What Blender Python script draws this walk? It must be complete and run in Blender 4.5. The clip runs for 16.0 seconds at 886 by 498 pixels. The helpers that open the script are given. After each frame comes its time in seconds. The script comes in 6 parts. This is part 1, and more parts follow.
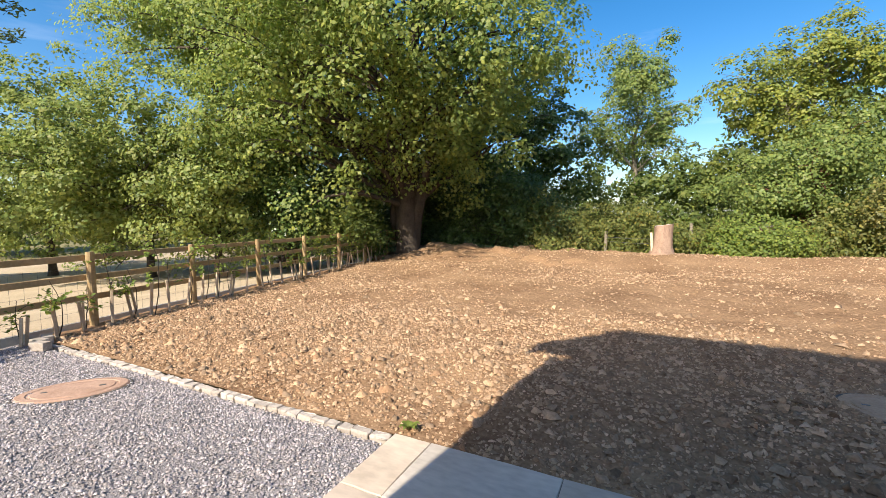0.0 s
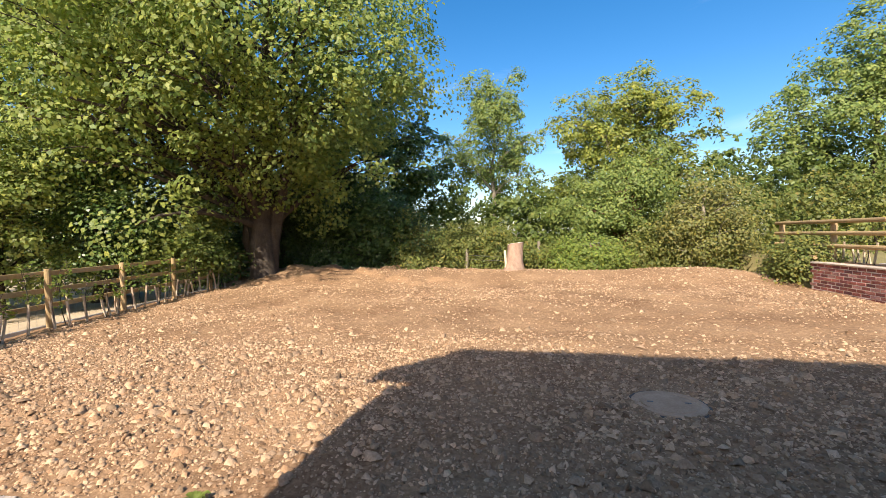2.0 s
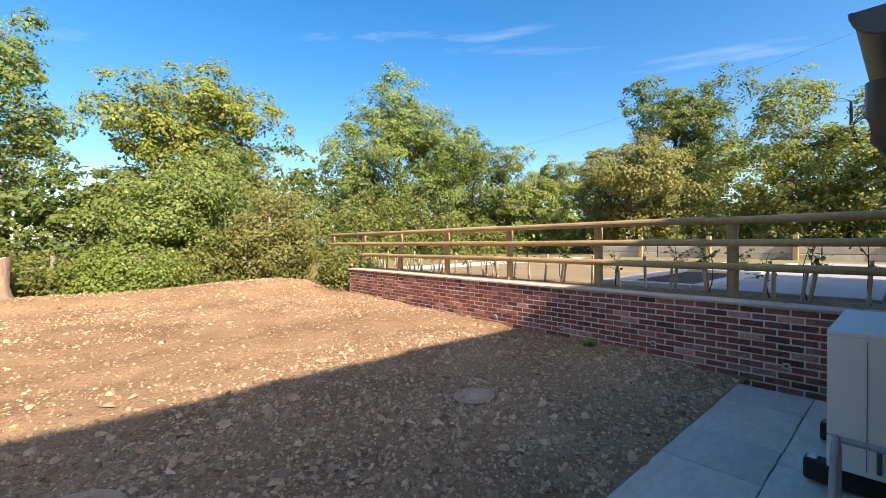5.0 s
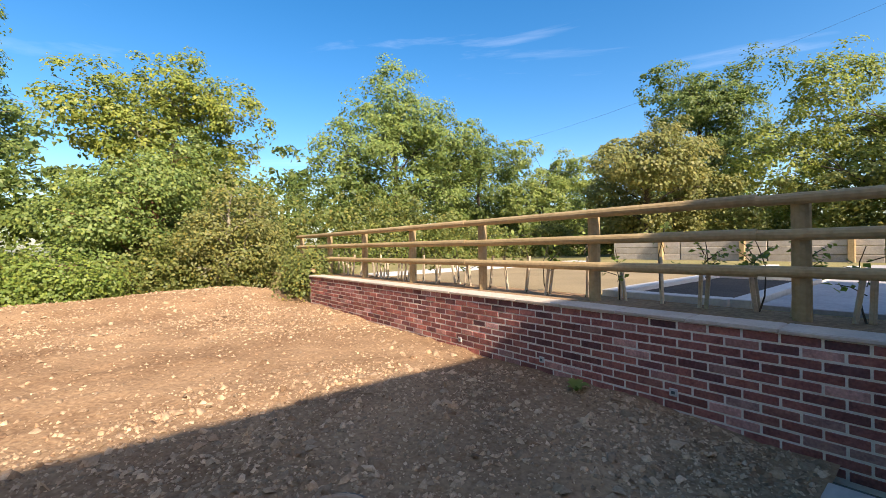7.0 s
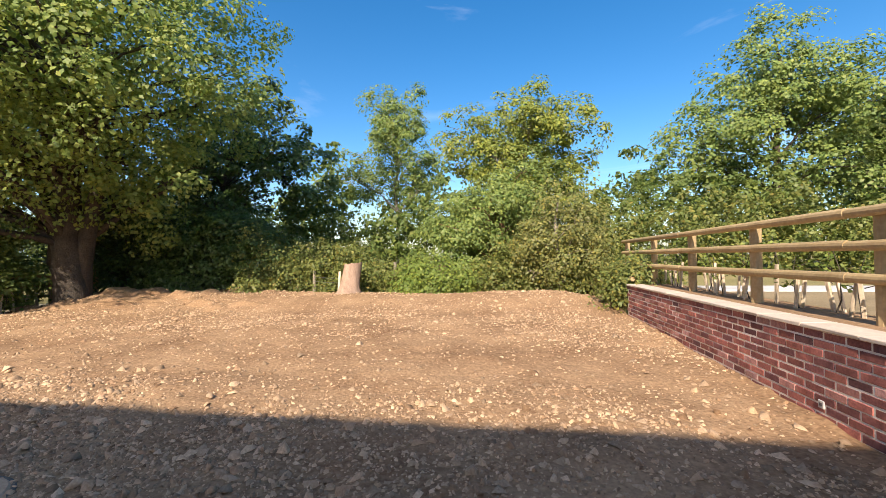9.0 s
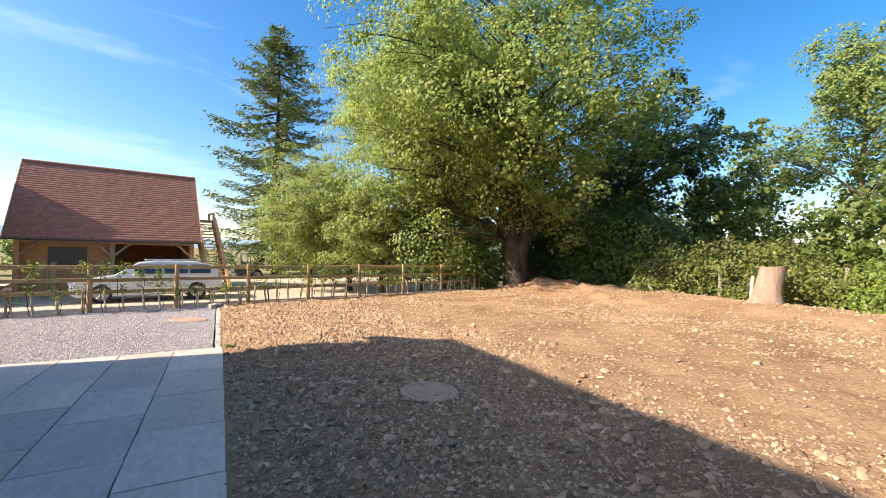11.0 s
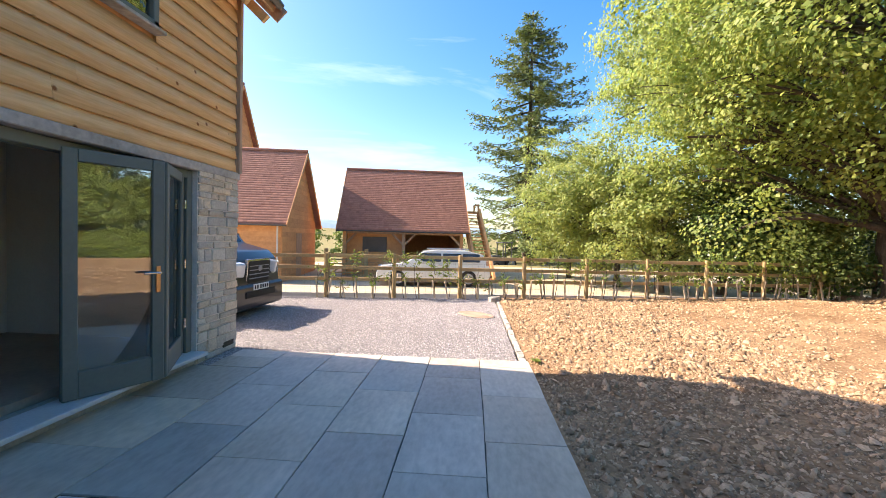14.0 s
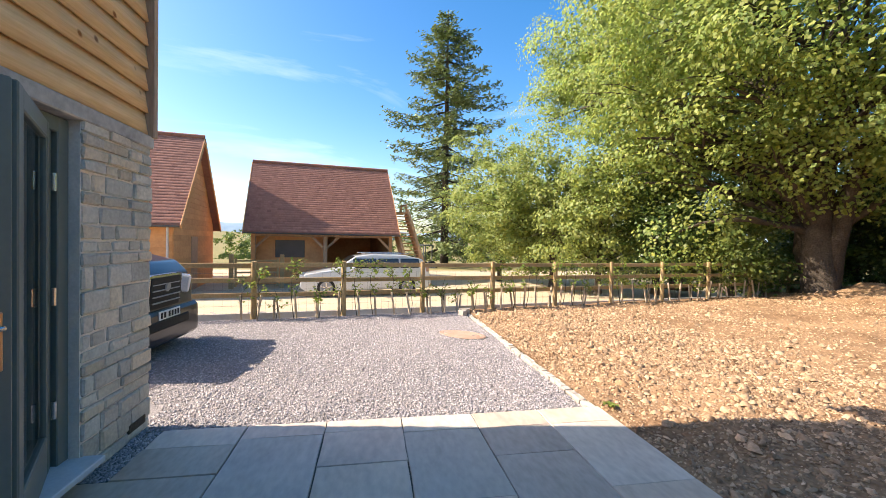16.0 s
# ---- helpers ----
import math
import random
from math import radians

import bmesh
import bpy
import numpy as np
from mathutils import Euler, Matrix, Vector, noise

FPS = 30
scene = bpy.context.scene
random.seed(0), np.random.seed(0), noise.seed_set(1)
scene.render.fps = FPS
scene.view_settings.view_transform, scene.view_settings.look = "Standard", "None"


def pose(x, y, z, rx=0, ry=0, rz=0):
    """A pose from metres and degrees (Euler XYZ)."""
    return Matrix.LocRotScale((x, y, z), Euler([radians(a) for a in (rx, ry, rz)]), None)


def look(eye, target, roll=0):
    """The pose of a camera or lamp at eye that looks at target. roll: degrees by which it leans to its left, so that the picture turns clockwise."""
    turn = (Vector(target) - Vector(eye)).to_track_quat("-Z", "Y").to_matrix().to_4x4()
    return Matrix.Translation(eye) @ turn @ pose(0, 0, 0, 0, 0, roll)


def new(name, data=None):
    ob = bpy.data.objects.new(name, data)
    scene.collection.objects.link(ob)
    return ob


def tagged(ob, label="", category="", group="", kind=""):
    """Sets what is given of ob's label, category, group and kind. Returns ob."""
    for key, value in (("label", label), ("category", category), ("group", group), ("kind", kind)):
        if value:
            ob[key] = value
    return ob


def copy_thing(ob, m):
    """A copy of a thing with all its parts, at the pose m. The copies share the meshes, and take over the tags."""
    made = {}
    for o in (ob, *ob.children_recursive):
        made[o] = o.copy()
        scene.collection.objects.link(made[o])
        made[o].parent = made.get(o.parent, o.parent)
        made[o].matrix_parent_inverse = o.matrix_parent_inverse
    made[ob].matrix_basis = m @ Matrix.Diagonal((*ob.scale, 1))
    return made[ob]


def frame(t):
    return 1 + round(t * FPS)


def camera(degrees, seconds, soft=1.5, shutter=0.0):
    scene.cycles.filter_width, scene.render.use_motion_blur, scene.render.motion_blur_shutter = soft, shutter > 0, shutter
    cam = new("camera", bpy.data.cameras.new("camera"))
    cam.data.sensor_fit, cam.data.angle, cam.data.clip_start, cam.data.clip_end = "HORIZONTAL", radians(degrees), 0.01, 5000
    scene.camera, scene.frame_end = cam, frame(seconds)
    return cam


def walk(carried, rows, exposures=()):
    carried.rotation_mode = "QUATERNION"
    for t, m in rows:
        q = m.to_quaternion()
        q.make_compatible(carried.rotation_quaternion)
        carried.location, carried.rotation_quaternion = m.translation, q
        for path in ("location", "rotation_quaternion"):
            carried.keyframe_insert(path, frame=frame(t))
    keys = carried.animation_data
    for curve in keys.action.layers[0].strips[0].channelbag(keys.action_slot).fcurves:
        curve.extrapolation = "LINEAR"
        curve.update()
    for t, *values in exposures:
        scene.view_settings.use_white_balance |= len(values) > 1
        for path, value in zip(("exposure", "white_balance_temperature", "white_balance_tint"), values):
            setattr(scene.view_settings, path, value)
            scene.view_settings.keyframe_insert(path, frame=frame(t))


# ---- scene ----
cam = camera(94.1, 16.0, soft=0.45)
PATH = [
    (0, (1.568, -2.416, 1.558), (0.693, -0.625, 1.4), -0.2),
    (0.5, (1.585, -2.377, 1.553), (0.794, -0.545, 1.424), -0.3),
    (1, (1.653, -2.29, 1.565), (0.944, -0.423, 1.461), -0.5),
    (1.5, (1.789, -2.136, 1.59), (1.223, -0.219, 1.504), -0.6),
    (2, (1.941, -2.056, 1.591), (1.616, -0.084, 1.52), -0.7),
    (2.5, (2.091, -1.988, 1.589), (2.107, 0.011, 1.529), -0.9),
    (3, (2.257, -1.882, 1.591), (2.675, 0.073, 1.536), -0.9),
    (3.5, (2.428, -1.717, 1.601), (3.21, 0.123, 1.55), -0.7),
    (4, (2.733, -1.604, 1.554), (3.784, 0.098, 1.508), -0.8),
    (4.5, (3.071, -1.456, 1.562), (4.294, 0.125, 1.52), -0.7),
    (5, (3.422, -1.206, 1.554), (4.745, 0.294, 1.517), -0.6),
    (5.2, (3.582, -1.121, 1.537), (4.931, 0.356, 1.504), -0.6),
    (7.3, (5.581, -0.372, 1.454), (6.781, 1.228, 1.453), -1.3),
    (7.5, (5.708, -0.295, 1.457), (6.821, 1.367, 1.461), -1.3),
    (8, (6.014, -0.109, 1.437), (6.776, 1.74, 1.457), -1.1),
    (8.5, (6.228, -0.09, 1.433), (6.485, 1.893, 1.465), -0.9),
    (9, (6.452, -0.1, 1.427), (6.158, 1.878, 1.469), -0.6),
    (9.5, (6.652, 0.022, 1.436), (5.852, 1.855, 1.481), -0.2),
    (10, (6.86, 0.032, 1.428), (5.648, 1.622, 1.472), 0.3),
    (10.2, (6.956, 0.021, 1.43), (5.603, 1.494, 1.474), 0.4),
    (12.3, (6.776, -0.242, 1.466), (4.789, -0.019, 1.425), 1.5),
    (12.5, (6.605, -0.271, 1.484), (4.611, -0.122, 1.434), 1.4),
    (13, (6.139, -0.373, 1.515), (4.14, -0.368, 1.455), 1.5),
    (13.5, (5.622, -0.494, 1.502), (3.625, -0.578, 1.443), 1.4),
    (14, (5.126, -0.747, 1.506), (3.131, -0.881, 1.451), 1.4),
    (14.5, (4.676, -1.03, 1.5), (2.683, -1.181, 1.452), 1.3),
    (15, (4.272, -1.414, 1.504), (2.275, -1.515, 1.461), 1.3),
    (15.5, (3.915, -1.792, 1.515), (1.916, -1.725, 1.477), 1.2),
    (16, (3.496, -2.096, 1.499), (1.526, -1.753, 1.465), 1.0),
]
walk(cam, [(t, look(eye, target, roll)) for t, eye, target, roll in PATH],
     [(0.0, 1.02, 7000, 14), (3.0, 1.22, 7350, 18), (5.0, 1.36, 7400, 18), (7.5, 1.24, 7400, 17), (8.5, 1.14, 7350, 17), (10.2, 1.18, 7150, 16), (12.5, 1.78, 7600, 20), (14.5, 1.78, 7650, 20), (16.0, 1.55, 7450, 18)])

# ---- world, sun ----
SUN_DIR = Vector((0.15, 1.0, -0.80)).normalized()
SUN_EL, SUN_AZ = math.asin(-SUN_DIR.z), math.atan2(-SUN_DIR.x, -SUN_DIR.y)


def build_world():
    w = bpy.data.worlds.new("sky")
    w.use_nodes = True
    scene.world = w
    nt = w.node_tree
    nt.nodes.clear()
    out = nt.nodes.new("ShaderNodeOutputWorld")
    bg = nt.nodes.new("ShaderNodeBackground")
    sky = nt.nodes.new("ShaderNodeTexSky")
    sky.sky_type = "NISHITA"
    sky.sun_disc = False
    sky.sun_elevation, sky.sun_rotation = SUN_EL, SUN_AZ
    sky.altitude, sky.air_density, sky.dust_density, sky.ozone_density = 100, 0.95, 1.5, 1.8
    tc = nt.nodes.new("ShaderNodeTexCoord")
    mp = nt.nodes.new("ShaderNodeMapping")
    mp.inputs["Scale"].default_value = (1.1, 0.8, 5.5)
    mp.inputs["Rotation"].default_value = (0.25, 0.35, 0.6)
    nz = nt.nodes.new("ShaderNodeTexNoise")
    nz.inputs["Scale"].default_value, nz.inputs["Detail"].default_value = 1.7, 7
    nz.inputs["Roughness"].default_value = 0.55
    nz.inputs["Distortion"].default_value = 0.6
    rp = nt.nodes.new("ShaderNodeValToRGB")
    rp.color_ramp.elements[0].position, rp.color_ramp.elements[1].position = 0.57, 0.95
    rp.color_ramp.elements[1].color = (0.27, 0.27, 0.27, 1)
    mix = nt.nodes.new("ShaderNodeMix")
    mix.data_type = "RGBA"
    mix.inputs["B"].default_value = (7.5, 7.8, 8.4, 1)
    hs = nt.nodes.new("ShaderNodeHueSaturation")
    hs.inputs["Saturation"].default_value = 1.45
    hs.inputs["Hue"].default_value = 0.499
    hs.inputs["Value"].default_value = 0.76
    nt.links.new(tc.outputs["Generated"], mp.inputs["Vector"])
    nt.links.new(mp.outputs["Vector"], nz.inputs["Vector"])
    nt.links.new(nz.outputs["Fac"], rp.inputs["Fac"])
    nt.links.new(rp.outputs["Color"], mix.inputs["Factor"])
    nt.links.new(sky.outputs["Color"], hs.inputs["Color"])
    nt.links.new(hs.outputs["Color"], mix.inputs["A"])
    nt.links.new(mix.outputs["Result"], bg.inputs["Color"])
    bg.inputs["Strength"].default_value = 0.15
    nt.links.new(bg.outputs["Background"], out.inputs["Surface"])


build_world()
sun = new("sun", bpy.data.lights.new("sun", "SUN"))
sun.data.energy, sun.data.angle, sun.data.color = 3.6, radians(0.55), (1.0, 0.96, 0.87)
sun.matrix_world = look((0, 0, 30), Vector((0, 0, 30)) + SUN_DIR)


# ---- materials ----
def mat(name, dark, light, scale=4.0, fine=40.0, rough=0.8, bump=0.2, metal=0.0, spec=0.4, rnd=0.0,
        island=False, stretch=(1, 1, 1), dist=0.01, tints=None, transl=0.0, coat=0.0, knots=False):
    """Two-scale noise colour between dark and light, with bump; rnd varies the brightness piece by piece."""
    m = bpy.data.materials.new(name)
    m.use_nodes = True
    nt = m.node_tree
    N, L = nt.nodes, nt.links
    b = N["Principled BSDF"]
    b.inputs["Roughness"].default_value = rough
    b.inputs["Metallic"].default_value = metal
    b.inputs["Specular IOR Level"].default_value = spec
    b.inputs["Coat Weight"].default_value = coat
    tc = N.new("ShaderNodeTexCoord")
    mp = N.new("ShaderNodeMapping")
    mp.inputs["Scale"].default_value = stretch
    if island:
        gi = N.new("ShaderNodeNewGeometry")
        rsock = gi.outputs["Random Per Island"]
    else:
        oi = N.new("ShaderNodeObjectInfo")
        rsock = oi.outputs["Random"]
    off = N.new("ShaderNodeVectorMath")
    off.operation = "MULTIPLY_ADD"
    off.inputs[0].default_value = (37.0, 23.0, 51.0)
    L.new(rsock, off.inputs[1])
    L.new(tc.outputs["Object"], mp.inputs["Vector"])
    L.new(mp.outputs["Vector"], off.inputs[2])
    n1 = N.new("ShaderNodeTexNoise")
    n1.inputs["Scale"].default_value, n1.inputs["Detail"].default_value = scale, 3
    n2 = N.new("ShaderNodeTexNoise")
    n2.inputs["Scale"].default_value, n2.inputs["Detail"].default_value = fine, 4
    for n in (n1, n2):
        L.new(off.outputs["Vector"], n.inputs["Vector"])
    mx = N.new("ShaderNodeMath")
    mx.operation = "MULTIPLY_ADD"
    mx.inputs[1].default_value = 0.5
    h = N.new("ShaderNodeMath")
    h.operation = "MULTIPLY"
    h.inputs[1].default_value = 0.5
    L.new(n2.outputs["Fac"], h.inputs[0])
    L.new(n1.outputs["Fac"], mx.inputs[0])
    L.new(h.outputs["Value"], mx.inputs[2])
    rp = N.new("ShaderNodeValToRGB")
    e = rp.color_ramp.elements
    e[0].position, e[1].position = 0.33, 0.67
    e[0].color, e[1].color = (*dark, 1), (*light, 1)
    L.new(mx.outputs["Value"], rp.inputs["Fac"])
    col = rp.outputs["Color"]
    if tints:
        tr = N.new("ShaderNodeValToRGB")
        tr.color_ramp.interpolation = "LINEAR"
        te = tr.color_ramp.elements
        while len(te) < len(tints):
            te.new(0.5)
        for k, (p, c) in enumerate(tints):
            te[k].position, te[k].color = p, (*c, 1)
        L.new(rsock, tr.inputs["Fac"])
        mm = N.new("ShaderNodeMix")
        mm.data_type, mm.blend_type = "RGBA", "MULTIPLY"
        mm.inputs["Factor"].default_value = 1.0
        L.new(col, mm.inputs["A"])
        L.new(tr.outputs["Color"], mm.inputs["B"])
        col = mm.outputs["Result"]
    if rnd:
        hv = N.new("ShaderNodeHueSaturation")
        mr = N.new("ShaderNodeMapRange")
        mr.inputs["To Min"].default_value, mr.inputs["To Max"].default_value = 1 - rnd, 1 + rnd
        sc = N.new("ShaderNodeMath")
        sc.operation = "MULTIPLY"
        sc.inputs[1].default_value = 7.31
        fr = N.new("ShaderNodeMath")
        fr.operation = "FRACT"
        L.new(rsock, sc.inputs[0])
        L.new(sc.outputs["Value"], fr.inputs[0])
        L.new(fr.outputs["Value"], mr.inputs["Value"])
        L.new(mr.outputs["Result"], hv.inputs["Value"])
        L.new(col, hv.inputs["Color"])
        col = hv.outputs["Color"]
    if knots:
        vo = N.new("ShaderNodeTexVoronoi")
        vo.inputs["Scale"].default_value = 1.0
        kp = N.new("ShaderNodeMapping")
        kp.inputs["Scale"].default_value = (8.0, 0.05, 0.57)
        L.new(off.outputs["Vector"], kp.inputs["Vector"])
        L.new(kp.outputs["Vector"], vo.inputs["Vector"])
        kr = N.new("ShaderNodeValToRGB")
        ke = kr.color_ramp.elements
        ke[0].position, ke[0].color, ke[1].position, ke[1].color = 0.05, (0.36, 0.21, 0.13, 1), 0.11, (1, 1, 1, 1)
        L.new(vo.outputs["Distance"], kr.inputs["Fac"])
        kk = N.new("ShaderNodeMix")
        kk.data_type, kk.blend_type = "RGBA", "MULTIPLY"
        kk.inputs["Factor"].default_value = 1.0
        L.new(col, kk.inputs["A"])
        L.new(kr.outputs["Color"], kk.inputs["B"])
        col = kk.outputs["Result"]
    L.new(col, b.inputs["Base Color"])
    if bump:
        bp = N.new("ShaderNodeBump")
        bp.inputs["Strength"].default_value = bump
        bp.inputs["Distance"].default_value = dist
        L.new(n2.outputs["Fac"], bp.inputs["Height"])
        L.new(bp.outputs["Normal"], b.inputs["Normal"])
    if transl:
        t = N.new("ShaderNodeBsdfTranslucent")
        ms = N.new("ShaderNodeMixShader")
        ms.inputs["Fac"].default_value = transl
        L.new(col, t.inputs["Color"])
        L.new(b.outputs["BSDF"], ms.inputs[1])
        L.new(t.outputs["BSDF"], ms.inputs[2])
        L.new(ms.outputs["Shader"], N["Material Output"].inputs["Surface"])
    return m


def glass_mat(name, tint=(0.9, 0.95, 0.95), rough=0.0):
    m = bpy.data.materials.new(name)
    m.use_nodes = True
    nt = m.node_tree
    N, L = nt.nodes, nt.links
    N.remove(N["Principled BSDF"])
    tr = N.new("ShaderNodeBsdfTransparent")
    tr.inputs["Color"].default_value = (*tint, 1)
    gl = N.new("ShaderNodeBsdfGlossy")
    gl.inputs["Roughness"].default_value = rough
    fz = N.new("ShaderNodeFresnel")
    fz.inputs["IOR"].default_value = 2.5
    ms = N.new("ShaderNodeMixShader")
    L.new(fz.outputs["Fac"], ms.inputs["Fac"])
    L.new(tr.outputs["BSDF"], ms.inputs[1])
    L.new(gl.outputs["BSDF"], ms.inputs[2])
    L.new(ms.outputs["Shader"], N["Material Output"].inputs["Surface"])
    return m


M = {}
M["soil"] = mat("soil", (0.165, 0.090, 0.047), (0.41, 0.262, 0.147), 0.9, 26, 0.95, 0.7, dist=0.02, spec=0.15)
M["stone_loose"] = mat("stone_loose", (0.295, 0.196, 0.116), (0.535, 0.38, 0.243), 6, 60, 0.9, 0.4, spec=0.2, rnd=0.42, island=True,
                       tints=[(0, (0.72, 0.6, 0.52)), (0.35, (0.95, 0.9, 0.85)), (0.8, (1.05, 1.02, 1.0)), (1, (1.1, 1.1, 1.1))])
M["gravel"] = mat("gravel", (0.285, 0.262, 0.256), (0.50, 0.468, 0.456), 8, 70, 0.85, 0.4, rnd=0.45, island=True,
                  tints=[(0, (0.8, 0.78, 0.85)), (0.5, (1, 1, 1)), (1, (1.1, 1.02, 0.97))])
M["gravel_bed"] = mat("gravel_bed", (0.16, 0.145, 0.142), (0.41, 0.382, 0.372), 30, 75, 0.9, 0.9, dist=0.02)
M["paving"] = mat("paving", (0.42, 0.36, 0.30), (0.63, 0.55, 0.465), 1.3, 14, 0.5, 0.14, rnd=0.17, stretch=(0.7, 1.6, 1),
                  tints=[(0, (0.88, 0.99, 1.06)), (0.18, (0.97, 1, 1.0)), (0.45, (1.0, 0.97, 0.96)), (0.66, (1.06, 1.0, 0.91)), (0.85, (1.0, 0.93, 0.9)), (1, (0.92, 1.02, 1.03))])
M["joint"] = mat("joint", (0.075, 0.068, 0.058), (0.15, 0.135, 0.115), 10, 60, 0.95, 0.4)
M["kerb"] = mat("kerb", (0.40, 0.34, 0.28), (0.60, 0.53, 0.45), 5, 45, 0.85, 0.3, rnd=0.2)
M["cover"] = mat("cover", (0.36, 0.235, 0.145), (0.52, 0.37, 0.245), 7, 50, 0.9, 0.4)
M["cover_red"] = mat("cover_red", (0.36, 0.22, 0.15), (0.50, 0.33, 0.24), 7, 50, 0.9, 0.4)
M["brick"] = mat("brick", (0.18, 0.062, 0.052), (0.40, 0.155, 0.12), 10, 50, 0.85, 0.3, rnd=0.3,
                 tints=[(0, (0.5, 0.55, 0.7)), (0.22, (0.85, 0.8, 0.85)), (0.6, (1.1, 1.0, 1.0)), (0.8, (1.25, 1.15, 1.1)), (1, (1.6, 2.3, 2.5))])
M["brick_far"] = mat("brick_far", (0.18, 0.062, 0.052), (0.40, 0.155, 0.12), 10, 50, 0.85, 0.3, rnd=0.3, island=True,
                     tints=[(0, (0.5, 0.55, 0.7)), (0.22, (0.85, 0.8, 0.85)), (0.6, (1.1, 1.0, 1.0)), (0.8, (1.25, 1.15, 1.1)), (1, (1.6, 2.3, 2.5))])
M["mortar"] = mat("mortar", (0.66, 0.57, 0.48), (0.84, 0.74, 0.64), 8, 60, 0.95, 0.3)
M["coping"] = mat("coping", (0.46, 0.37, 0.29), (0.62, 0.51, 0.41), 4, 40, 0.85, 0.3)
M["oak"] = mat("oak", (0.64, 0.38, 0.175), (0.84, 0.57, 0.31), 1.5, 9, 0.7, 0.15, rnd=0.13, knots=True, stretch=(0.5, 3, 7))
M["oak_beam"] = mat("oak_beam", (0.34, 0.215, 0.14), (0.52, 0.36, 0.25), 2, 14, 0.75, 0.2, rnd=0.1, stretch=(4, 4, 0.6))
M["oak_far"] = mat("oak_far", (0.56, 0.27, 0.115), (0.72, 0.39, 0.18), 1.5, 9, 0.75, 0.1, rnd=0.1)
M["rail"] = mat("rail", (0.33, 0.225, 0.105), (0.50, 0.36, 0.19), 2, 25, 0.8, 0.25, rnd=0.12)
M["stake"] = mat("stake", (0.44, 0.34, 0.23), (0.64, 0.52, 0.37), 6, 40, 0.85, 0.3, rnd=0.2)
M["stone"] = mat("stone", (0.42, 0.37, 0.31), (0.66, 0.595, 0.50), 5, 40, 0.9, 0.45, rnd=0.18, dist=0.012,
                 tints=[(0, (0.9, 0.95, 1.0)), (0.6, (1, 1, 1)), (1, (1.12, 1.02, 0.9))])
M["green_paint"] = mat("green_paint", (0.125, 0.150, 0.132), (0.152, 0.178, 0.156), 3, 30, 0.45, 0.02, spec=0.5)
M["lead"] = mat("lead", (0.27, 0.25, 0.23), (0.55, 0.51, 0.47), 3, 18, 0.6, 0.25)
M["sill_white"] = mat("sill_white", (0.55, 0.56, 0.57), (0.68, 0.68, 0.68), 4, 40, 0.5, 0.05)
M["gutter"] = mat("gutter", (0.055, 0.06, 0.065), (0.085, 0.09, 0.095), 3, 40, 0.35, 0.03, spec=0.6)
M["tile"] = mat("tile", (0.28, 0.122, 0.085), (0.42, 0.20, 0.142), 1.2, 14, 0.85, 0.25, rnd=0.11, island=True)
M["slate"] = mat("slate", (0.05, 0.052, 0.06), (0.09, 0.092, 0.1), 2, 20, 0.6, 0.2)
M["chrome"] = mat("chrome", (0.6, 0.6, 0.6), (0.7, 0.7, 0.7), 3, 30, 0.25, 0.0, metal=1.0)
M["brass"] = mat("brass", (0.6, 0.36, 0.2), (0.72, 0.45, 0.27), 3, 30, 0.3, 0.0, metal=1.0)
M["plaster"] = mat("plaster", (0.78, 0.72, 0.65), (0.84, 0.79, 0.72), 2, 30, 0.9, 0.05)
M["floor_wood"] = mat("floor_wood", (0.40, 0.30, 0.22), (0.52, 0.40, 0.30), 2, 20, 0.6, 0.05)
M["glass"] = glass_mat("glass")
M["bark"] = mat("bark", (0.035, 0.027, 0.02), (0.105, 0.082, 0.06), 3, 25, 0.95, 0.8, dist=0.03)
M["bark_red"] = mat("bark_red", (0.13, 0.06, 0.035), (0.26, 0.13, 0.08), 3, 25, 0.95, 0.8, dist=0.03)
M["bark_pale"] = mat("bark_pale", (0.2, 0.17, 0.12), (0.38, 0.33, 0.25), 3, 25, 0.95, 0.6, dist=0.02)
M["stump"] = mat("stump", (0.25, 0.16, 0.11), (0.45, 0.31, 0.22), 3, 20, 0.95, 0.7, dist=0.02, stretch=(3, 3, 0.6))
M["grass"] = mat("grass", (0.17, 0.15, 0.06), (0.30, 0.255, 0.115), 0.35, 30, 0.95, 0.6, dist=0.03, spec=0.15)
M["drive"] = mat("drive", (0.40, 0.31, 0.20), (0.58, 0.47, 0.32), 0.8, 22, 0.95, 0.5, dist=0.02)
M["concrete"] = mat("concrete", (0.46, 0.44, 0.41), (0.6, 0.58, 0.54), 2, 30, 0.85, 0.15)
M["dark_soil"] = mat("dark_soil", (0.045, 0.033, 0.025), (0.10, 0.075, 0.055), 2, 30, 0.95, 0.7, dist=0.02)
M["black_rubber"] = mat("black_rubber", (0.012, 0.012, 0.012), (0.025, 0.025, 0.025), 5, 40, 0.7, 0.1)
M["hp_white"] = mat("hp_white", (0.76, 0.76, 0.75), (0.81, 0.81, 0.8), 2, 30, 0.45, 0.02)


def leaf_mat(name, dark, light, tints, transl=0.42, rough=0.5):
    return mat(name, dark, light, 0.35, 3.0, rough, 0.0, rnd=0.22, island=True, tints=tints, transl=transl, spec=0.35)


